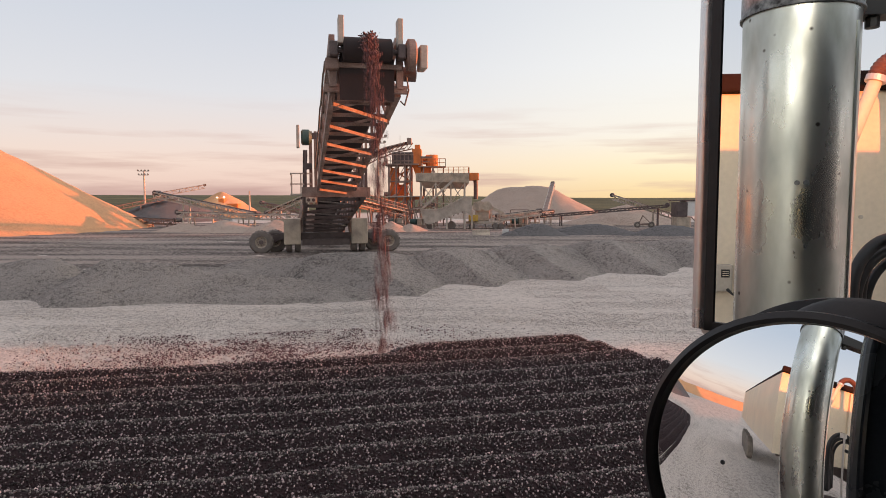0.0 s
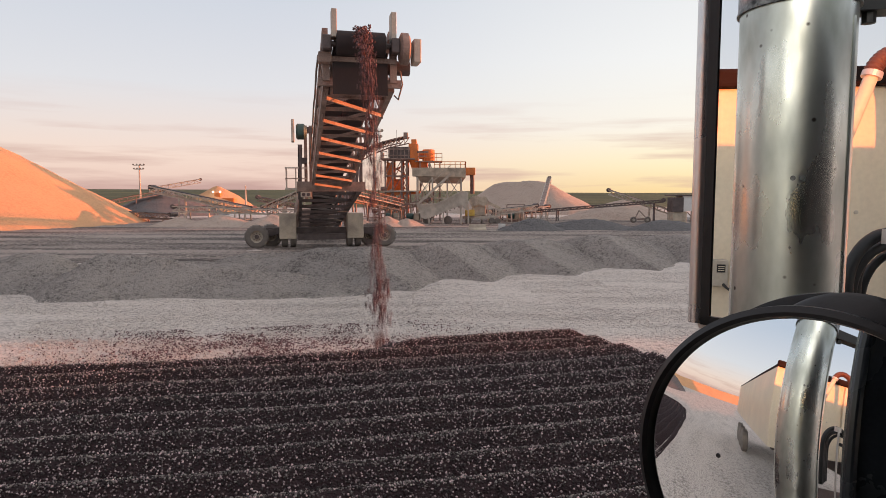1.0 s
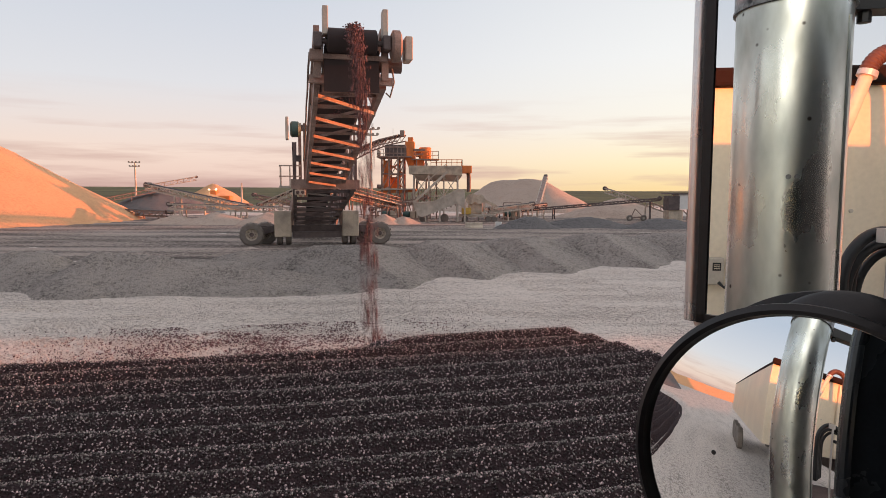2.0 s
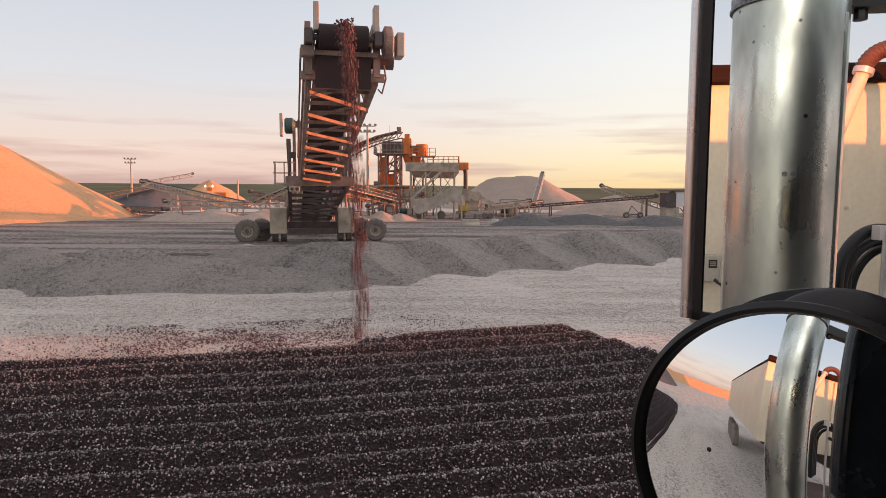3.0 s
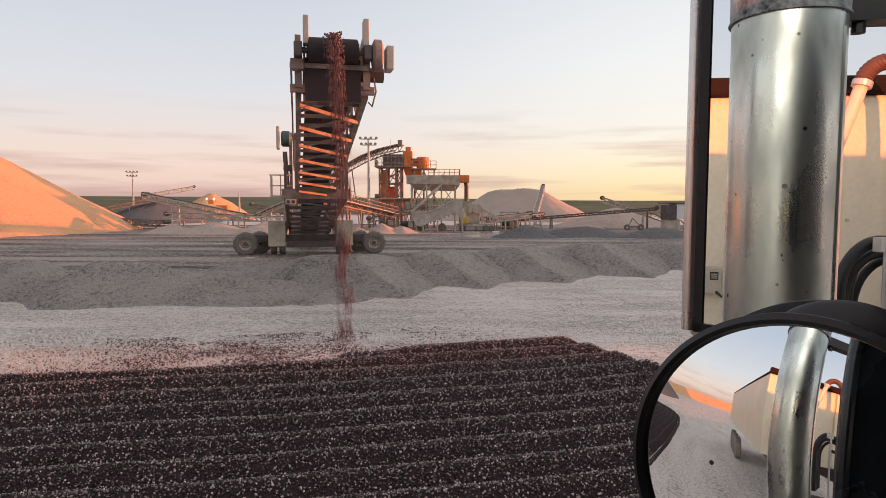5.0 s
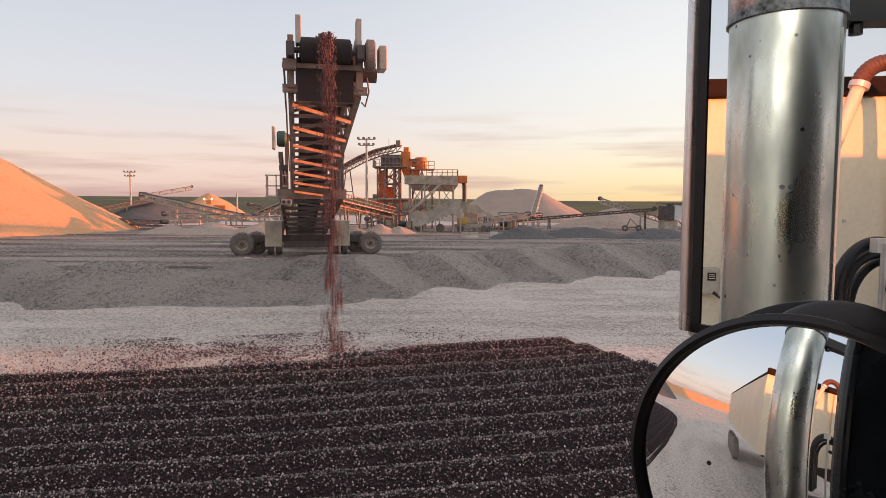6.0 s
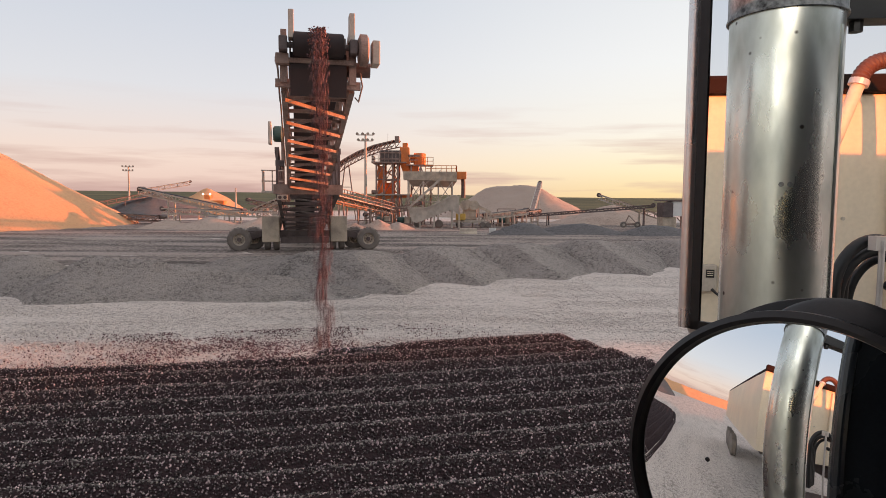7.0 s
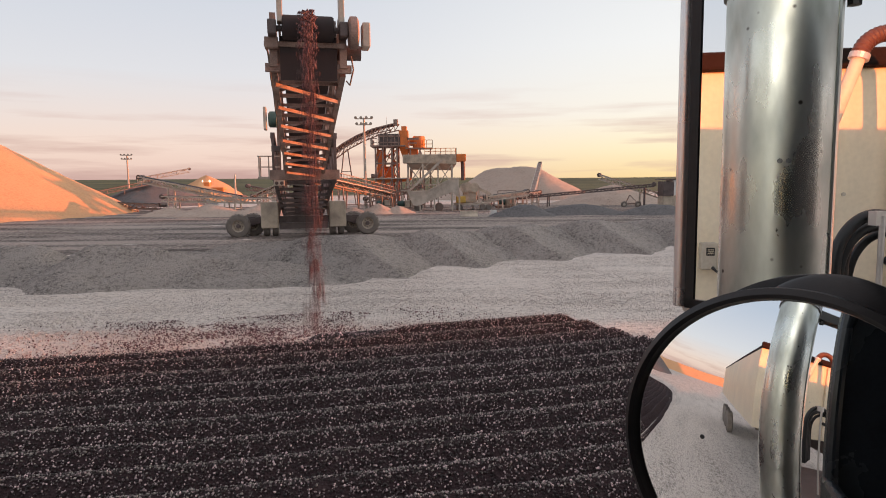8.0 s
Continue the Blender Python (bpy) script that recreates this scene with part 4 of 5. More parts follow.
truss_conveyor("stacking_conveyor", (-43, 74, 0.6), (-34.6, 78, 2.6), 0.9, 0.45, "far inclined conveyor feeding a grey heap", legs=(0.3, 0.7), mat=STEEL, bays=10, group="field conveyors")
truss_conveyor("stacking_conveyor", (-24.3, 57, 0.3), (-31, 60, 0.5), 0.9, 0.45, "low ground conveyor behind the sand heap", legs=(0.1, 0.5, 0.9), mat=STEEL, bays=10, group="field conveyors")
truss_conveyor("stacking_conveyor", (-17.5, 62, 0.9), (-13.0, 60, 2.6), 0.9, 0.45, "short inclined conveyor behind the stacker", legs=(0.4, 0.9), bays=7, group="field conveyors")
truss_conveyor("stacking_conveyor", (10.3, 67, 0.7), (13.7, 82, 4.4), 0.5, 0.35, "steep conveyor leaning over the grey sand heap", legs=(0.25, 0.55), bays=12, group="field conveyors", top=STEEL)
truss_conveyor("stacking_conveyor", (5.0, 62, 0.45), (19.3, 55.5, 1.85), 0.6, 0.2, "very long low conveyor across the yard", legs=(0.05, 0.4, 0.95), mat=DARKSTEEL, bays=24, group="field conveyors")
truss_conveyor("stacking_conveyor", (3.9, 59, 0.5), (10.2, 62, 0.9), 0.9, 0.5, "low conveyor leaving the crusher", legs=(0.1, 0.4, 0.7, 0.95), bays=12, group="field conveyors")
truss_conveyor("stacking_conveyor", (20.6, 57, 0.7), (15.4, 59, 2.55), 0.9, 0.4, "inclined conveyor beside the control house", legs=(0.35,), bays=9, group="field conveyors")


truss_conveyor("stacking_conveyor", (-6.4, 59.5, 0.6), (-1.2, 58.6, 1.7), 0.8, 0.4, "short feed conveyor under the screening tower", legs=(0.1, 0.5, 0.9), mat=STEEL, bays=8, group="field conveyors")
truss_conveyor("stacking_conveyor", (4.6, 56.2, 0.75), (8.4, 57.5, 1.15), 0.8, 0.4, "railed conveyor beside the crusher", legs=(0.05, 0.35, 0.65, 0.95), bays=10, group="field conveyors")
truss_conveyor("stacking_conveyor", (-13.5, 66, 0.8), (-19.5, 67, 1.9), 0.8, 0.4, "dark transfer conveyor behind the stacker", legs=(0.2, 0.7), mat=STEEL, bays=9, group="field conveyors")


def equipment_skid(x, y, turn, label):
    ob = thing("equipment_skid", pose(x, y, 0, 0, 0, turn), label, "machine", "equipment under the plant")
    part("skid_base", Solid().box((0, 0, 0.12), (1.8, 0.9, 0.24)), STEEL, ob, bevel=0.02)
    part("motor", Solid().tube([(-0.7, 0, 0.55), (-0.64, 0, 0.55), (-0.1, 0, 0.55), (-0.05, 0, 0.55)], [0.2, 0.27, 0.27, 0.2], 18), GREENM, ob, smooth=True)
    part("gearbox", Solid().box((0.25, 0, 0.55), (0.5, 0.5, 0.6)), BEIGE, ob, bevel=0.04)
    part("panel", Solid().box((0.72, 0.1, 0.85), (0.3, 0.6, 1.25)), GALV, ob, bevel=0.02)
    for dx in (-0.8, 0.85):
        bar("frame_post", (dx, -0.4, 0.2), (dx, -0.4, 1.6), 0.07, 0.07, STEEL, ob)
    bar("frame_rail", (-0.8, -0.4, 1.6), (0.85, -0.4, 1.6), 0.07, 0.07, STEEL, ob)
    return ob


equipment_skid(-4.6, 58.6, 8, "motor and panel on a steel skid below the tower")
equipment_skid(-2.6, 57.4, -15, "motor and panel on a steel skid below the bin")
equipment_skid(6.6, 58.4, 5, "motor and panel on a steel skid by the crusher")
equipment_skid(-15.0, 57.0, 20, "motor and panel on a steel skid by the field conveyors")


def control_house():
    ob = thing("control_house", pose(20.9, 55.5, 0), "small dark control house with one white wall", "shed")
    part("plinth", Solid().box((-0.4, 0, 0.5), (1.2, 1.4, 1.1)), BEIGE, ob, bevel=0.02)
    part("wall", Solid().box((0.5, 0, 1.75), (1.5, 1.6, 1.3)), material("white_sheet", (0.75, 0.74, 0.7), 0.5, 0, 2, 0.1, 0.05, 20), ob, "white sheet wall", bevel=0.02)
    part("door_panel", Solid().box((-0.6, -0.1, 1.65), (0.9, 1.5, 1.25)), DARKSTEEL, ob, bevel=0.02)
    part("roof", Solid().box((0.1, 0, 2.45), (2.6, 1.9, 0.1)), DARKSTEEL, ob, bevel=0.02)
    for x in (-0.9, 1.1):
        for y in (-0.6, 0.6):
            bar("post", (x, y, -0.05), (x, y, 1.2), 0.1, 0.1, STEEL, ob)
    bar("prop", (0.2, -0.8, 1.0), (1.1, -0.8, 0.0), 0.08, 0.08, STEEL, ob)


control_house()


def bogie():
    ob = thing("wheeled_bogie", pose(17.0, 56.5, 0), "two-wheeled conveyor bogie on the yard", "trailer")
    bar("axle", (-0.1, 0, 0.3), (1.4, 0, 0.36), 0.12, 0.14, STEEL, ob)
    for x in (0, 1.25):
        part("tyre", Solid().lathe([(0.12, -0.1), (0.22, -0.11), (0.28, -0.05), (0.28, 0.05), (0.22, 0.11), (0.12, 0.1)], 24, pose(x, 0, 0.28, 90)), RUBBER, ob, smooth=True)
        part("rim", Solid().tube([(x, -0.08, 0.28), (x, 0.08, 0.28)], 0.13, 16), GALV, ob)
    bar("strut", (0.1, 0, 0.3), (0.6, 0.4, 1.1), 0.06, 0.06, STEEL, ob)
    bar("strut", (1.3, 0, 0.3), (0.6, 0.4, 1.1), 0.06, 0.06, STEEL, ob)


bogie()


def small_things():
    b = thing("concrete_barrier", pose(2.4, 44, 0), "short sunlit concrete barrier on the ground", "barrier")
    prof = [(-0.3, 0), (0.3, 0), (0.3, 0.08), (0.13, 0.25), (0.1, 0.42), (-0.1, 0.42), (-0.13, 0.25), (-0.3, 0.08)]
    so = Solid().add([(-0.6, y, z) for y, z in prof] + [(0.6, y, z) for y, z in prof], [tuple(range(8)), tuple(range(15, 7, -1))] + [(k, (k + 1) % 8, 8 + (k + 1) % 8, 8 + k) for k in range(8)])
    part("barrier_body", so, BEIGE, b)
    d = thing("white_drum", pose(4.1, 44, 0), "small white drum standing on the yard", "drum")
    part("drum_body", Solid().lathe([(0.01, 0), (0.24, 0), (0.25, 0.05), (0.24, 0.2), (0.25, 0.22), (0.24, 0.4), (0.25, 0.46), (0.01, 0.46)], 24), material("white_plastic", (0.7, 0.69, 0.66), 0.5, 0, 3, 0.1, 0.02, 30), d, smooth=True)
    lam = bpy.data.materials.new("lit_lamp")
    lam.use_nodes = True
    lam.node_tree.nodes["Principled BSDF"].inputs["Emission Color"].default_value = (1, 0.95, 0.85, 1)
    lam.node_tree.nodes["Principled BSDF"].inputs["Emission Strength"].default_value = 12
    lo = thing("wheel_loader", pose(-33.4, 94.5, 0.0), "distant wheel loader with two lit work lamps", "loader")
    part("cab", Solid().box((0, 0, 2.3), (0.9, 1.2, 1.2)), SUNLIT_ORANGE, lo, bevel=0.08)
    part("engine_hood", Solid().box((1.5, 0, 1.6), (2.0, 1.4, 1.0)), SUNLIT_ORANGE, lo, bevel=0.1)
    part("bucket_arm", Solid().beam((-0.6, 0, 1.4), (-2.4, 0, 1.0), 0.8, 0.3), SUNLIT_ORANGE, lo)
    for x in (-1.1, 1.5):
        part("tyre", Solid().lathe([(0.3, -0.25), (0.65, -0.27), (0.75, -0.12), (0.75, 0.12), (0.65, 0.27), (0.3, 0.25)], 24, pose(x, -0.8, 0.75, 90)), RUBBER, lo, smooth=True)
    for x in (-0.55, 0.5):
        part("work_lamp", Solid().lathe([(0.01, -0.03), (0.075, -0.02), (0.08, 0.06), (0.01, 0.07)], 16, pose(x, -0.65, 3.0, 90)), lam, lo, "lit white work lamp")


small_things()
# spilled heaps by the plant
for k, (x, y, r, h) in enumerate([(-4.4, 50, 1.6, 0.9), (-2.9, 50.5, 1.5, 0.7), (-6.2, 49, 1.4, 0.6), (-17.5, 50, 3.4, 1.0), (-13.2, 48.5, 2.6, 1.1), (-21, 50.5, 2.6, 0.7), (14.3, 60, 1.8, 0.5)]):
    mound("sand_heap", x, y, r, r * 0.9, h, SHADED_SAND, "small heap of tan sand by the plant", seed=41.2 + k, rough=0.12, rings=12, sides=36, group="small sand heaps")

# ---- ridged stockpile under the stacker ----
LAND = REACH + 3.8
PITCH = 0.34
random.seed(5)


def pile_height(q, ang):
    """q: metres from the newest ridge towards the truck; ang: bearing at the pivot."""
    arc = ang * LAND
    tail = np.clip(-0.11 * LAND - arc, 0, 9)
    q = q + 0.5 * tail * tail
    base = 0.66 - 0.105 * np.clip(q, 0, 9) - 0.35 * np.clip(q - 3.9, 0, 9)
    shift = 0.07 * np.sin(arc * 0.9 + 0.4) + 0.04 * np.sin(arc * 2.3 + q * 0.7)
    wave = (q / PITCH + shift) % 1
    face = np.clip(wave / 0.62, 0, 1)
    rear = np.clip((1 - wave) / 0.38, 0, 1)
    ridge = base + 0.09 - 0.165 * np.where(wave < 0.62, face ** 1.25, rear ** 1.3)
    newest = 1 / (1 + np.exp(-(arc - HEADING * LAND + 0.1) * 9))
    back = 0.72 + (q - PITCH * (1 - newest)) * 0.75 - 0.04 * (1 - newest)
    z = np.minimum(ridge, back)
    end = (0.2725 + 0.011 * np.clip(q, -1, 9) - ang) * LAND
    z = np.minimum(z, 0.69 - 0.09 * np.clip(q, 0, 9) + end * 0.72)
    return z


def ridged_pile():
    q = np.arange(-1.1, 6.6, 0.034)[:, None]
    ang = np.arange(-0.19, 0.31, 0.0012)[None, :]
    q, ang = q + 0 * ang, ang + 0 * q
    r = LAND + q
    x, y = PIVOT.x + r * np.sin(ang), PIVOT.y - r * np.cos(ang)
    z = pile_height(q, ang) + bumps(x, y, 0.06, 8.7, 2) * 0.006 - 0.008
    z = np.maximum(z, -0.05)
    return tagged(grid_mesh("stone_stockpile", x, y, z, DARK), "ridged stockpile of dark crushed stone", "gravel heap")


ridged_pile()


def pebble_shape(k):
    rnd = np.random.RandomState(k)
    v = np.array([(1, 0, 0), (-1, 0, 0), (0, 1, 0), (0, -1, 0), (0, 0, 1), (0, 0, -1)], float)
    v = v * rnd.uniform(0.6, 1.25, (6, 1)) + rnd.uniform(-0.25, 0.25, (6, 3))
    return v


OCTA = np.array([(0, 2, 4), (2, 1, 4), (1, 3, 4), (3, 0, 4), (2, 0, 5), (1, 2, 5), (3, 1, 5), (0, 3, 5)])
SHAPES = np.array([pebble_shape(k) for k in range(16)])


def pebbles(name, places, sizes, mat, rnd):
    """Many small angular stones in one mesh."""
    n = len(places)
    v = SHAPES[rnd.randint(0, 16, n)]
    a, b = rnd.uniform(0, 2 * np.pi, n), rnd.uniform(0, 2 * np.pi, n)
    ca, sa, cb, sb = np.cos(a), np.sin(a), np.cos(b), np.sin(b)
    x = v[:, :, 0] * ca[:, None] - v[:, :, 1] * sa[:, None]
    y = v[:, :, 0] * sa[:, None] + v[:, :, 1] * ca[:, None]
    y, z = y * cb[:, None] - v[:, :, 2] * sb[:, None], y * sb[:, None] + v[:, :, 2] * cb[:, None]
    p = np.stack([x, y, z], -1) * sizes[:, None, None] + places[:, None, :]
    f = OCTA[None] + 6 * np.arange(n)[:, None, None]
    me = bpy.data.meshes.new(name)
    me.vertices.add(n * 6)
    me.vertices.foreach_set("co", p.reshape(-1))
    me.loops.add(n * 24)
    me.loops.foreach_set("vertex_index", f.reshape(-1).astype(np.int32))
    me.polygons.add(n * 8)
    me.polygons.foreach_set("loop_start", np.arange(0, n * 24, 3, dtype=np.int32))
    me.update(calc_edges=True)
    me.materials.append(mat)
    return me


def on_pile(q, ang):
    r = LAND + q
    return PIVOT.x + r * np.sin(ang), PIVOT.y - r * np.cos(ang), pile_height(q, ang)


def pile_stones():
    rnd = np.random.RandomState(4)
    n = 215000
    q, ang = rnd.uniform(-0.6, 4.9, n) , rnd.uniform(0.105, 0.292, n)
    x, y, z = on_pile(q, ang)
    keep = z > 0.02
    x, y, z = x[keep], y[keep], z[keep]
    size = 0.0038 + 0.0084 * rnd.power(2.2, len(x))[::-1] ** 1.0 * rnd.uniform(0.5, 1.0, len(x))
    ob = new("loose_stones", pebbles("loose_stones", np.stack([x, y, z + 0.004], -1), size, STONE, rnd))
    tagged(ob, "loose dark crushed stones covering the stockpile", "stones", kind="stuff")
    # spill behind the newest ridges
    n = 15000
    q, ang = -2.0 - 2.6 * rnd.power(0.6, n), rnd.normal(0.19, 0.035, n)
    r = LAND + q
    x, y = PIVOT.x + r * np.sin(ang), PIVOT.y - r * np.cos(ang)
    patch = np.array([noise.noise(Vector((a * 1.3, b * 2.0, 7.7))) for a, b in zip(x, y)])
    keep = patch + rnd.uniform(-0.5, 0.5, n) - (ang > HEADING) * 0.3 > -0.05
    z = np.maximum(0.012, pile_height(q, ang))
    ob = new("spilled_stones", pebbles("spilled_stones", np.stack([x, y, z], -1)[keep], rnd.uniform(0.006, 0.018, int(keep.sum())), FALLING, rnd))
    tagged(ob, "dark crushed stones spilled behind the stockpile", "stones", kind="stuff")
    # finer, paler stones added along the crests to stand for light caught there
    n = 20000
    k = rnd.randint(0, 15, n)
    ang = rnd.uniform(0.115, 0.275, n)
    arc = ang * LAND
    q = PITCH * (k - 0.07 * np.sin(arc * 0.9 + 0.4) - 0.04 * np.sin(arc * 2.3 + k * PITCH * 0.7)) + rnd.normal(0.0, 0.035, n)
    tail = np.clip(-0.11 * LAND - arc, 0, 9)
    x, y, z = on_pile(q - 0.5 * tail * tail, ang)
    keep = (z > 0.05) & ((q > 0.2) | (arc > HEADING * LAND))
    ob = new("lit_crest_stones", pebbles("lit_crest_stones", np.stack([x, y, z + 0.008], -1)[keep], rnd.uniform(0.004, 0.011, int(keep.sum())), GRIT, rnd))
    tagged(ob, "paler stones that stand for light along the stockpile's crests", "stones", kind="stuff")


def stones_on(name, n, size, label, seed):
    """Loose stones strewn over all the things of one name."""
    rnd = np.random.RandomState(seed)
    spots = []
    things = [o for o in scene.objects if o.name.split(".")[0] == name]
    for ob in things:
        me = ob.data
        co = np.zeros(len(me.vertices) * 3)
        me.vertices.foreach_get("co", co)
        co = co.reshape(-1, 3) + np.array(ob.location)
        quad = np.zeros(len(me.polygons) * 4, dtype=np.int32)
        me.polygons.foreach_get("vertices", quad)
        c = co[quad.reshape(-1, 4)]
        area = np.linalg.norm(np.cross(c[:, 2] - c[:, 0], c[:, 3] - c[:, 1]), axis=1) * (c[:, :, 2].mean(1) > 0.03)
        pick = rnd.choice(len(c), n // len(things), p=area / area.sum())
        u, v = rnd.uniform(0, 1, (2, len(pick), 1))
        c = c[pick]
        spots.append((c[:, 0] * (1 - u) + c[:, 1] * u) * (1 - v) + (c[:, 3] * (1 - u) + c[:, 2] * u) * v)
    p = np.concatenate(spots)
    ob = new("loose_gravel", pebbles("loose_gravel", p, rnd.uniform(*size, len(p)), GRIT, rnd))
    return tagged(ob, label, "stones", kind="stuff")


stones_on("gravel_berm", 34000, (0.007, 0.022), "loose grey stones lying on the low berms", 21)
stones_on("gravel_heap", 32000, (0.007, 0.022), "loose grey stones lying on the tipped heaps", 22)


def yard_stones():
    rnd = np.random.RandomState(14)
    n = 80000
    d = 8.0 + 12.0 * rnd.uniform(0, 1, n) ** 1.4
    x, y = rnd.uniform(-0.75, 0.5, n) * d, d
    clump = np.array([noise.noise(Vector((a * 0.35, b * 1.6, 3.3))) for a, b in zip(x, y)])
    keep = clump + rnd.uniform(-0.5, 0.5, n) > -0.1
    x, y = x[keep], y[keep]
    size = rnd.uniform(0.004, 0.016, len(x))
    ob = new("yard_stones", pebbles("yard_stones", np.stack([x, y, 0.012 + 0 * x], -1), size, PALE, rnd))
    tagged(ob, "loose pale stones strewn over the yard", "stones", kind="stuff")


yard_stones()
pile_stones()

# ---- the truck that the camera sits in ----
# the mirrors reflect along MN
MN = Vector((-0.7071, -0.7071, 0.0))


CAB_TURN = 25.0


def truck():
    tr = thing("truck_cab", pose(0, 0, 0), "dark truck cab with driver's mirrors and a chrome exhaust", "truck")
    # flat mirror
    u = Vector((0.7071, -0.7071, 0))
    m = Matrix((( u.x, 0, MN.x, 0), (u.y, 0, MN.y, 0), (0, 1, 0, 0), (0, 0, 0, 1)))
    p0 = Vector((0.2075, 0.5005, 2.3))
    wide, tall = 0.26, 0.46
    c = p0 + u * wide / 2 + Vector((0, 0, tall / 2 - 0.002))
    place = Matrix.Translation(c) @ m
    shell = part("mirror_housing", Solid().box((0, 0, -0.022), (wide + 0.014, tall + 0.014, 0.04), place), HOUSING, tr, "bright metal mirror housing", bevel=0.006)
    rim = Solid()
    for sx, sy, lx, ly in ((-1, 0, 0.007, tall), (1, 0, 0.007, tall), (0, -1, wide, 0.007), (0, 1, wide, 0.007)):
        rim.box((sx * (wide / 2 - 0.0035), sy * (tall / 2 - 0.0035), 0.0015), (lx, ly, 0.005), place)
    part("mirror_rim", rim, BLACK, shell, "black rubber rim")
    part("mirror_glass", Solid().add([place @ Vector((sx * wide / 2, sy * tall / 2, 0.002)) for sx, sy in ((-1, -1), (1, -1), (1, 1), (-1, 1))], [(0, 1, 2, 3)]), MIRROR, shell, "flat mirror glass")
    for sx in (-1, 1):
        e0, e1 = place @ Vector((sx * (wide / 2 + 0.006), -tall / 2, -0.004)), place @ Vector((sx * (wide / 2 + 0.006), tall / 2, -0.004))
        part("edge_trim", Solid().tube([e0, e1], 0.0065, 16), TRIM, shell, "bright rounded edge trim", True)
    # round convex mirror below
    cz = Vector((0.239, 0.405, 2.210))
    nn = Vector((math.sin(radians(227)) * math.cos(radians(2)), math.cos(radians(227)) * math.cos(radians(2)), math.sin(radians(2))))
    t = Matrix.Translation(cz) @ nn.to_track_quat("Z", "Y").to_matrix().to_4x4()
    R, rr = 0.385, 0.110
    sag = R - math.sqrt(R * R - rr * rr)
    prof = [(0.0001 + rr * k / 16, math.sqrt(R * R - (rr * k / 16) ** 2) - R + sag) for k in range(17)]
    spot = part("convex_mirror", Solid().lathe([(rr, 0.0), (rr + 0.001, 0.004), (rr + 0.004, 0.006), (rr + 0.008, 0.003), (rr + 0.008, -0.002), (rr + 0.002, -0.007), (rr * 0.85, -0.014), (rr * 0.5, -0.028), (0.02, -0.034)], 96, t), BLACK, tr, "round black convex mirror", True)
    part("convex_glass", Solid().lathe(prof, 128, t), MIRROR, spot, "convex mirror glass", True)
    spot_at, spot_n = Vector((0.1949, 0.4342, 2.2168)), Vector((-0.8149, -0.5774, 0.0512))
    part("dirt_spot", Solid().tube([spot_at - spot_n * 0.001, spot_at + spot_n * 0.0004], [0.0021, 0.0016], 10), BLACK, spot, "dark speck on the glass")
    part("mirror_bolt", Solid().tube([t @ Vector((0, 0, -0.04)), t @ Vector((0, 0, -0.08))], 0.012, 10), BLACK, spot)
    mount = Matrix.Translation((0.268, 0.414, 2.272)) @ nn.to_track_quat("Z", "Y").to_matrix().to_4x4()
    part("mirror_mount", Solid().lathe([(0.001, 0.012), (0.03, 0.01), (0.05, 0.004), (0.061, -0.006), (0.063, -0.014), (0.05, -0.022), (0.001, -0.024)], 64, mount), BLACK, tr, "round black mirror mount", True)
    # brackets to the door
    bar("mirror_arm", tuple(c + Vector((0.03, 0.02, -0.24))), (0.74, 0.40, 2.02), 0.02, 0.02, BLACK, tr)
    bar("mirror_arm", tuple(c + Vector((0.03, 0.02, 0.24))), (0.56, 0.31, 2.8), 0.02, 0.02, BLACK, tr)
    # cab shell: door below the window, pillars, roof, back wall, far side, nose
    spin = pose(0, 0, 0, 0, 0, CAB_TURN)
    for name, centre, size, mat, label, bevel in (
            ("door", (0.15, 0.06, 1.4), (1.1, 0.05, 1.15), CAB, "dark painted door", 0.02), ("rear_pillar", (-0.38, 0.05, 1.9), (0.08, 0.05, 2.0), CAB, "", 0.02),
            ("roof", (0.1, -0.9, 2.9), (1.08, 1.95, 0.07), CAB, "", 0.03), ("back_wall", (-0.42, -0.9, 1.85), (0.05, 1.9, 2.0), CAB, "", 0.01),
            ("far_side", (0.05, -1.9, 1.85), (1.05, 0.06, 2.0), CAB, "", 0.01), ("cab_floor", (0.2, -0.9, 0.85), (1.3, 1.9, 0.06), CAB, "", 0.0),
            ("dashboard", (0.85, -0.9, 1.6), (0.4, 1.9, 0.7), BLACK, "", 0.05), ("hood", (1.95, -0.9, 1.35), (1.7, 1.6, 1.1), CAB, "", 0.15),
            ("sleeper_step", (-0.05, 0.05, 0.62), (0.7, 0.14, 0.3), TRIM, "bright tread plate step", 0.02)):
        part(name, Solid().box(centre, size, spin), mat, tr, label, bevel=bevel)
    part("front_pillar", Solid().beam(spin @ Vector((0.98, 0.1, 1.95)), spin @ Vector((0.62, 0.08, 2.88)), 0.07, 0.08), CAB, tr)
    # unseen opaque sheet across the cab's front, added to block the low sun
    part("cab_sun_blocker", Solid().beam(spin @ Vector((0.98, -0.9, 1.95)), spin @ Vector((0.62, -0.9, 2.88)), 1.85, 0.02), CAB, tr, "unseen opaque sheet that keeps the sun out of the cab")
    for x in (1.9, -1.9, -3.1):
        for y in (-0.3, -1.75):
            part("tyre", Solid().tube([spin @ Vector((x, y + dy, 0.52)) for dy in (-0.15, -0.11, 0.11, 0.15)], [0.46, 0.52, 0.52, 0.46], 28), RUBBER, tr, smooth=True)
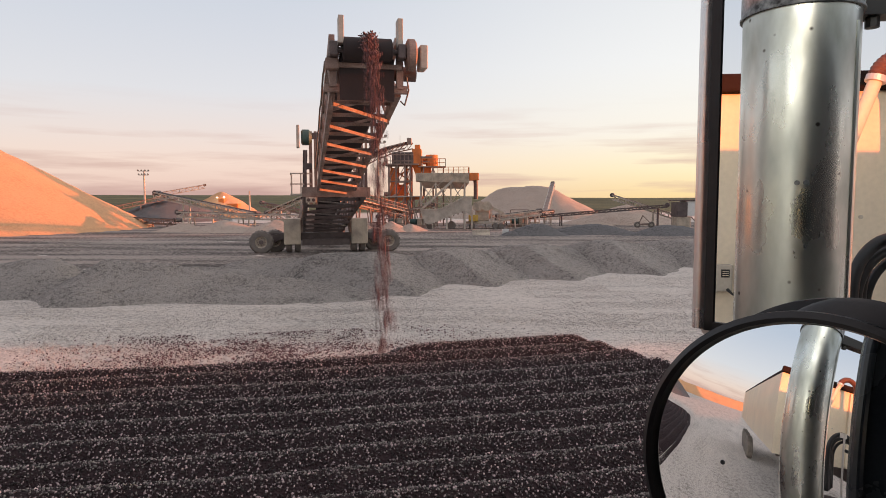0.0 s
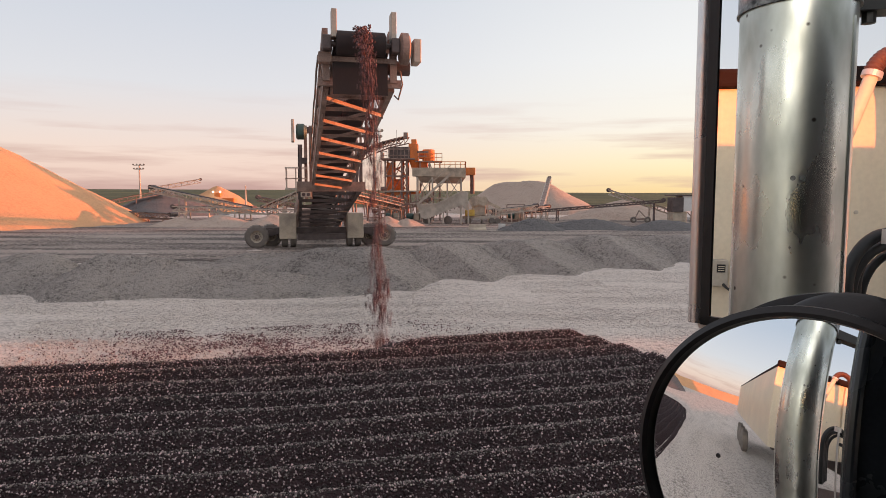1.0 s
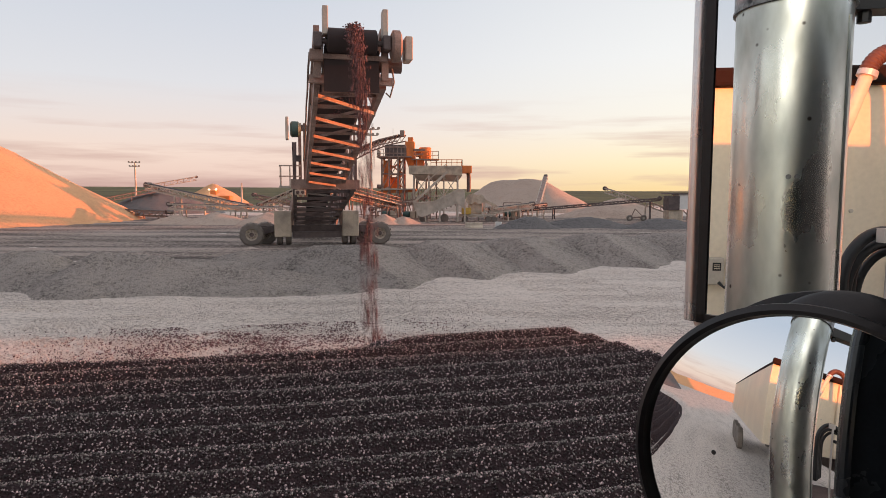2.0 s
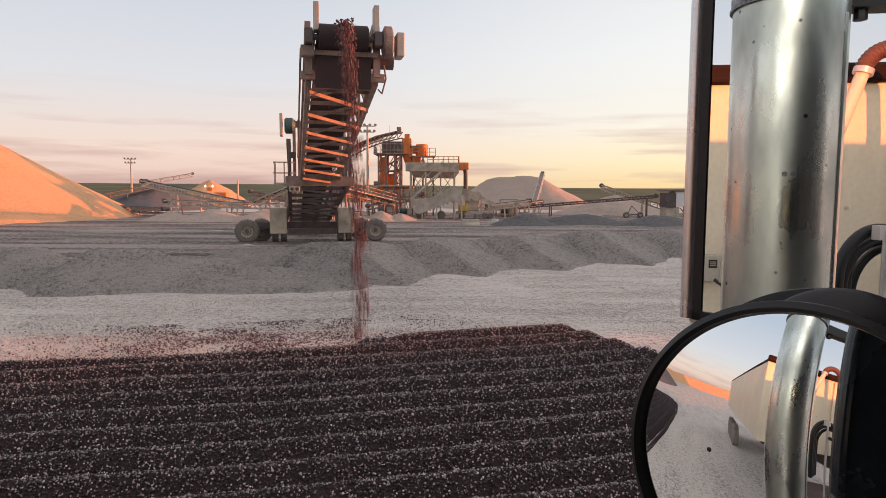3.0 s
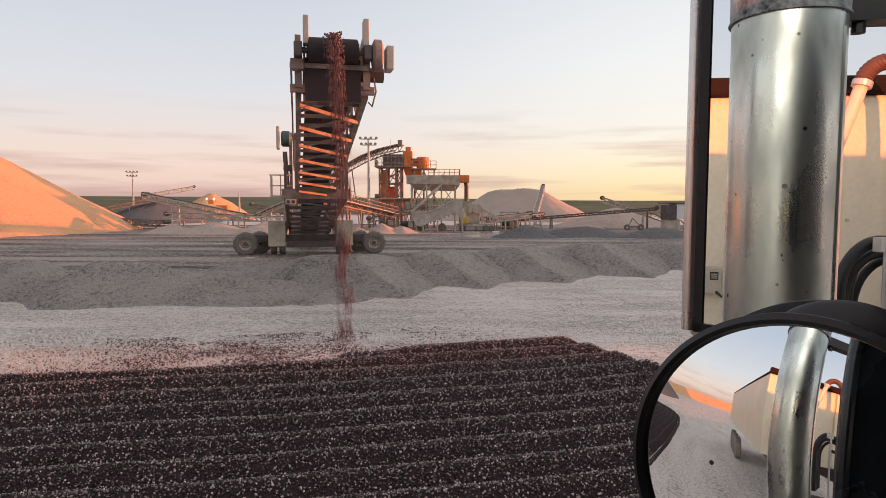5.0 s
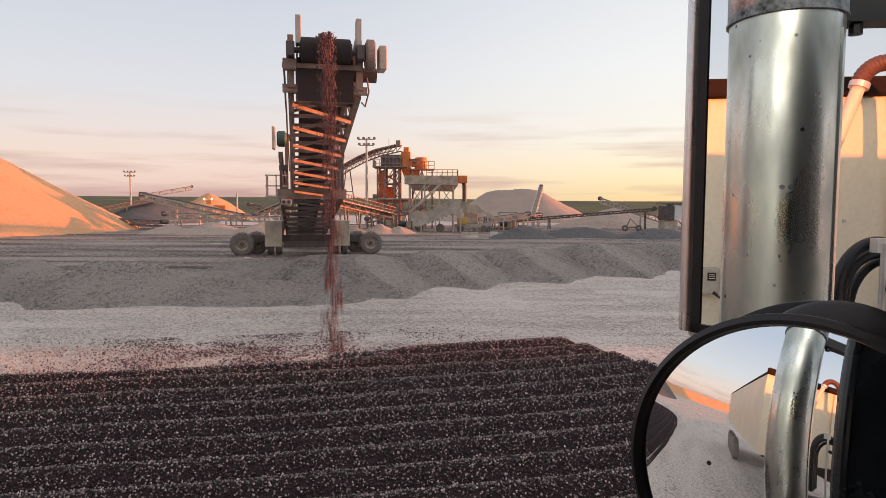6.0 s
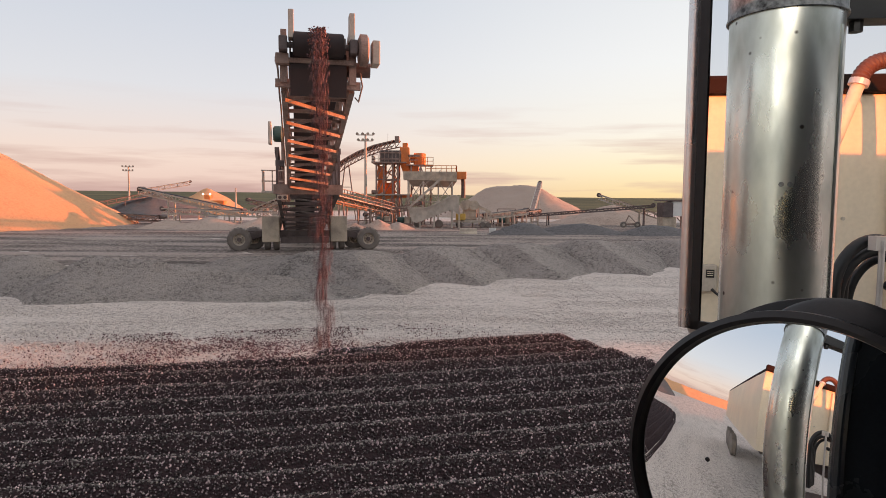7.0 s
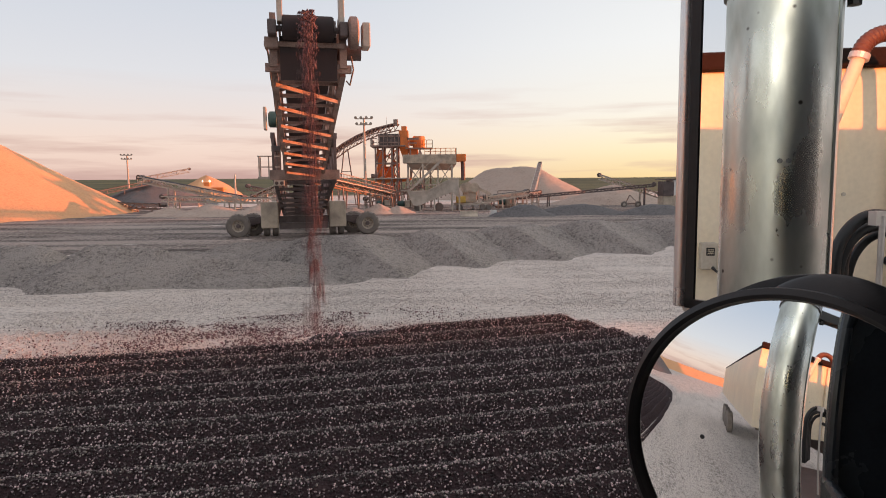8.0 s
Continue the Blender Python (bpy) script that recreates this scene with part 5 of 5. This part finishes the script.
    for y in (-0.6, -1.4):
        bar("frame_rail", spin @ Vector((2.6, y, 0.8)), spin @ Vector((-3.6, y, 0.8)), 0.09, 0.26, DARKSTEEL, tr)
    return tr


TRUCK = truck()


def exhaust():
    """Stainless stack behind the cab, with clamps and bracket."""
    m = bpy.data.materials.new("stained_stainless")
    m.use_nodes = True
    n, l = m.node_tree.nodes, m.node_tree.links
    p = n["Principled BSDF"]
    p.inputs["Metallic"].default_value = 1.0
    co, big, spots = n.new("ShaderNodeTexCoord"), n.new("ShaderNodeTexNoise"), n.new("ShaderNodeTexVoronoi")
    mp = n.new("ShaderNodeMapping")
    mp.inputs["Scale"].default_value = (11, 11, 4.5)
    big.inputs["Detail"].default_value, big.inputs["Scale"].default_value = 8, 1.0
    spots.inputs["Scale"].default_value = 16
    l.new(co.outputs["Object"], mp.inputs["Vector"])
    l.new(mp.outputs[0], big.inputs["Vector"])
    l.new(co.outputs["Object"], spots.inputs["Vector"])
    rr = n.new("ShaderNodeMapRange")
    rr.inputs["From Min"].default_value, rr.inputs["From Max"].default_value = 0.35, 0.7
    rr.inputs["To Min"].default_value, rr.inputs["To Max"].default_value = 0.2, 0.5
    l.new(big.outputs[0], rr.inputs["Value"])
    l.new(rr.outputs[0], p.inputs["Roughness"])
    ramp = n.new("ShaderNodeValToRGB")
    ramp.color_ramp.elements[0].position, ramp.color_ramp.elements[1].position = 0.35, 0.7
    ramp.color_ramp.elements[0].color, ramp.color_ramp.elements[1].color = (0.72, 0.75, 0.71, 1), (0.40, 0.42, 0.37, 1)
    l.new(big.outputs[0], ramp.inputs[0])
    dots = n.new("ShaderNodeMapRange")
    dots.inputs["From Min"].default_value, dots.inputs["From Max"].default_value = 0.05, 0.1
    l.new(spots.outputs["Distance"], dots.inputs["Value"])
    mix = n.new("ShaderNodeMix")
    mix.data_type = "RGBA"
    mix.inputs["A"].default_value = (0.08, 0.07, 0.06, 1)
    l.new(dots.outputs[0], mix.inputs["Factor"])
    l.new(ramp.outputs[0], mix.inputs["B"])
    l.new(mix.outputs["Result"], p.inputs["Base Color"])
    x, y = -0.845, -0.14
    r = 0.125
    ex = part("exhaust_shield", Solid().tube([(x, y, 0.9), (x, y, 2.88)], r, 64, False), m, TRUCK, "stained stainless exhaust shield", True)
    seam = math.radians(-35)
    part("shield_seam", Solid().box((x + (r + 0.001) * math.cos(seam), y + (r + 0.001) * math.sin(seam), 1.85), (0.004, 0.006, 1.9)), m, ex)
    for k, (an, z) in enumerate(((18, 2.44), (26, 2.44), (40, 2.1))):
        a = math.radians(an)
        part("shield_rivet", Solid().tube([(x + r * math.cos(a), y + r * math.sin(a), z), (x + (r + 0.004) * math.cos(a), y + (r + 0.004) * math.sin(a), z)], 0.006, 8), SCORCH, ex)
    part("exhaust_clamp", Solid().lathe([(r + 0.001, 2.835), (r + 0.007, 2.835), (r + 0.007, 2.84), (r + 0.004, 2.845), (r + 0.004, 2.935), (r + 0.007, 2.94), (r + 0.001, 2.94)], 48, Matrix.Translation((x, y, 0))), SCORCH, ex, "scorched band clamp", True)
    part("exhaust_pipe", Solid().tube([(x, y, 2.88), (x, y, 3.4), (x - 0.03, y, 3.6), (x - 0.15, y, 3.75)], r * 0.99, 48, False), m, ex, "stainless exhaust pipe", True)
    bar("stack_bracket", (x - 0.02, y - 0.05, 2.86), (-0.78, -0.9, 2.86), 0.07, 0.05, BLACK, ex)
    bar("stack_bracket", (-0.78, -0.9, 2.86), (-0.28, -0.9, 2.86), 0.07, 0.05, BLACK, ex)
    part("bracket_bolt", Solid().tube([(x, y - 0.17, 2.85), (x, y - 0.17, 2.81)], 0.016, 8), BLACK, ex)
    bar("stack_bracket", (x + 0.02, y - 0.05, 1.5), (-0.4, -0.25, 1.5), 0.04, 0.03, BLACK, ex)


exhaust()


def rear_fittings():
    """Air lines, their stand and a breather pipe behind the cab."""
    for k, (dy, dz, rad) in enumerate(((0.0, 0.0, 0.026), (-0.05, -0.05, 0.024), (-0.1, -0.02, 0.026), (-0.16, -0.09, 0.02))):
        pts = []
        for i in range(25):
            a = math.pi * 1.15 * i / 24
            pts.append((-1.99 - 0.05 * k, -1.2 + dy + 0.17 * math.cos(a), 2.02 + dz + 0.22 * math.sin(a)))
        pts.insert(0, (-1.99 - 0.05 * k, -1.03 + dy, 1.5))
        part("air_line", Solid().tube(pts, rad, 12), BLACK, TRUCK, "black rubber air line", True)
    part("line_stand", Solid().tube([(-1.9, -1.165, 0.95), (-1.9, -1.165, 2.24)], 0.012, 10), CHROME, TRUCK, "bright metal stand")
    part("line_clip", Solid().box((-1.92, -1.165, 2.23), (0.05, 0.06, 0.06)), CHROME, TRUCK)
    for k in range(3):
        part("coupling", Solid().tube([(-1.93, -1.22 - 0.06 * k, 2.05), (-1.83, -1.22 - 0.06 * k, 2.04)], 0.022, 12), BLACK, TRUCK, smooth=True)
    bar("deck_plate", (-2.67, -2.25, 1.08), (-0.6, -1.28, 1.08), 2.0, 0.05, DARKSTEEL, TRUCK)
    pipe = part("breather_pipe", Solid().tube([(-2.69, -1.40, 2.62), (-2.69, -1.555, 3.04)], 0.034, 20), CREAM, TRUCK, "pale painted breather pipe", True)
    ring = []
    rad = []
    for i in range(41):
        a = radians(20) + radians(150) * i / 40
        ring.append((-2.69, -1.70 + 0.155 * math.cos(a), 3.0 + 0.155 * math.sin(a)))
        rad.append(0.040 + (0.005 if i % 2 else 0.0))
    ring += [(-2.69, -1.87, 2.8), (-2.69, -1.88, 0.98)]
    rad += [0.042, 0.042]
    part("ribbed_elbow", Solid().tube(ring, rad, 20), material("red_rubber", (0.11, 0.045, 0.03), 0.6, 0, 10, 0.2, 0.1, 60), pipe, "ribbed red-brown rubber elbow", True)
    part("hose_clamp", Solid().tube([(-2.69, -1.548, 3.02), (-2.69, -1.558, 3.05)], 0.05, 20), CHROME, pipe)


rear_fittings()


def trailer():
    t = thing("dump_trailer", pose(-3.3, -0.82, 0, 0, 0, 7), "cream dump trailer with a rolled red-brown tarp", "trailer")
    L, W, top = 9.0, 2.45, 3.06
    part("front_wall", Solid().box((-0.03, -W / 2, 2.33), (0.06, W, 1.46)), CREAM, t, "cream steel front wall", bevel=0.01)
    part("side_wall", Solid().box((-L / 2 - 0.06, -0.03, 2.33), (L, 0.06, 1.46)), CREAM, t, bevel=0.01)
    part("side_wall", Solid().box((-L / 2 - 0.06, -W + 0.03, 2.33), (L, 0.06, 1.46)), CREAM, t, bevel=0.01)
    part("rear_wall", Solid().box((-L - 0.09, -W / 2, 2.33), (0.06, W, 1.46)), CREAM, t, bevel=0.01)
    part("trailer_floor", Solid().box((-L / 2, -W / 2, 1.64), (L - 0.02, W - 0.14, 0.1)), DARKSTEEL, t)
    part("tarp_roll", Solid().box((0.02, -W / 2, top + 0.055), (0.1, W + 0.04, 0.11)), TARP, t, "red-brown tarp housing", bevel=0.02)
    part("tarp", Solid().box((-L / 2, -W / 2, top + 0.03), (L, W, 0.05)), TARP, t)
    for k in range(3):
        for y in (-0.25, -W + 0.25):
            part("trailer_tyre", Solid().tube([(-6.2 - k * 1.2, y - 0.14, 0.52), (-6.2 - k * 1.2, y - 0.1, 0.52), (-6.2 - k * 1.2, y + 0.1, 0.52), (-6.2 - k * 1.2, y + 0.14, 0.52)], [0.46, 0.52, 0.52, 0.46], 28), RUBBER, t, smooth=True)
    jb = part("junction_box", Solid().box((0.035, -0.210, 1.56 + 0.36), (0.06, 0.10, 0.17)), GALV, t, "grey electrical junction box", bevel=0.008)
    part("label_plate", Solid().box((0.067, -0.215, 1.95), (0.004, 0.05, 0.05)), BLACK, jb)
    for k in range(3):
        part("label_bar", Solid().box((0.0715, -0.215, 1.938 + k * 0.012), (0.003, 0.036, 0.004)), CREAM, jb)
    part("power_lead", Solid().tube([(0.06, -0.23, 1.85), (0.09, -0.26, 1.82), (0.08, -0.29, 1.87), (0.03, -0.31, 2.0)], 0.011, 10), BLACK, t, smooth=True)
    for y, z in ((-0.58, 2.5), (-0.81, 2.62), (-1.01, 2.3)):
        part("rivet", Solid().tube([(0.0, y, z), (0.012, y, z)], 0.012, 10), GALV, t)
    part("wall_brace", Solid().box((0.03, -1.3, 2.33), (0.06, 0.08, 1.4)), CREAM, t, bevel=0.01)
    bar("chassis_beam", (0.2, -W / 2 - 0.4, 1.42), (-L, -W / 2 - 0.4, 1.42), 0.12, 0.34, DARKSTEEL, t)
    bar("chassis_beam", (0.2, -W / 2 + 0.4, 1.42), (-L, -W / 2 + 0.4, 1.42), 0.12, 0.34, DARKSTEEL, t)
    return t


trailer()

# ---- falling stone ----
CHUNKS = []
FALL = thing("falling_stone", pose(0, 0, 0), "stream of dark crushed stones falling from the conveyor", "stones")
tagged(FALL, kind="stuff")


def chunks():
    rnd = np.random.RandomState(9)
    kinds = []
    for k in range(6):
        n = 100
        p = np.stack([np.clip(rnd.normal(0, 0.05, n), -0.13, 0.13), rnd.normal(0, 0.04, n), rnd.uniform(-0.13, 0.13, n)], -1)
        kinds.append(pebbles("stone_clump", p, rnd.uniform(0.008, 0.022, n), FALLING, rnd))
    t, k = -1.14, 0
    while t < 8.0:
        ob = new("stone_clump", kinds[k % 6])
        ob.parent = FALL
        CHUNKS.append((ob, t))
        t += 0.033
        k += 1


chunks()


def fresh_ridge():
    """The growing end of the newest ridge, which follows the falling stone."""
    u, v = np.meshgrid(np.arange(-0.5, 1.5, 0.03), np.arange(-0.5, 0.5, 0.03))
    d = np.hypot(np.minimum(u - 0.12, 0), v)
    z = 0.715 - 0.72 * np.sqrt(d * d + 0.0016)
    ob = grid_mesh("fresh_ridge", u - 0.2, v - LAND, z - 0.012, DARK)
    rnd = np.random.RandomState(3)
    n = 7000
    a, b = rnd.uniform(-0.45, 1.4, n), rnd.uniform(-0.4, 0.45, n)
    d = np.hypot(np.minimum(a - 0.12, 0), b)
    c = 0.715 - 0.72 * np.sqrt(d * d + 0.0016)
    st = new("fresh_stones", pebbles("fresh_stones", np.stack([a - 0.2, b - LAND, c], -1), rnd.uniform(0.006, 0.017, n), STONE, rnd))
    st.parent = ob
    return tagged(ob, "growing end of a ridge of freshly fallen stone", "gravel heap")


RIDGE = fresh_ridge()


def chunk_rows(t0, k):
    rows = []
    vy, vz = -3.5, 0.3
    jig = 0.04 * math.sin(k * 2.4)

    def at(y, z, t):
        return Matrix.Translation(stacker_pose(t) @ Vector((jig + 0.21 * min(0, y + REACH) / 3.6, y, z)))
    land = 1.1
    start = t0 - 1.2
    times = [start, t0 - 0.6, t0] + [t0 + 0.13 * i for i in range(1, 9)] + [t0 + land, t0 + land + 0.05]
    times = sorted({0.0, 8.0} | {round(t, 3) for t in times if 0 < t < 8})
    for t in times:
        s = t - t0
        if s < 0:
            d = min(-s, 1.2) * 3.2
            rows.append((t, at(-REACH - 0.15 + d, 5.03 - d * SLOPE - 0.1 * min(1, d), min(t, t0))))
        else:
            s = min(s, land)
            rows.append((t, at(-REACH - 0.15 + vy * s, 5.03 + vz * s - 4.905 * s * s, t0)))
    return rows


def motions():
    times = [0, 0.5, 1, 1.5, 2, 3, 4, 4.5, 5, 6, 6.5, 7, 7.5, 8]
    walk(STACKER, [(t, stacker_pose(t)) for t in times])
    walk(RIDGE, [(t, stacker_pose(t)) for t in times])
    for wh in WHEELS:
        base = wh.location.copy()
        ratio = -base.y / REACH
        walk(wh, [(t, pose(*base, 0, -math.degrees(swing(t) * ratio / 0.535), 0)) for t in times])
    for k, (ob, t0) in enumerate(CHUNKS):
        walk(ob, chunk_rows(t0, k))


motions()
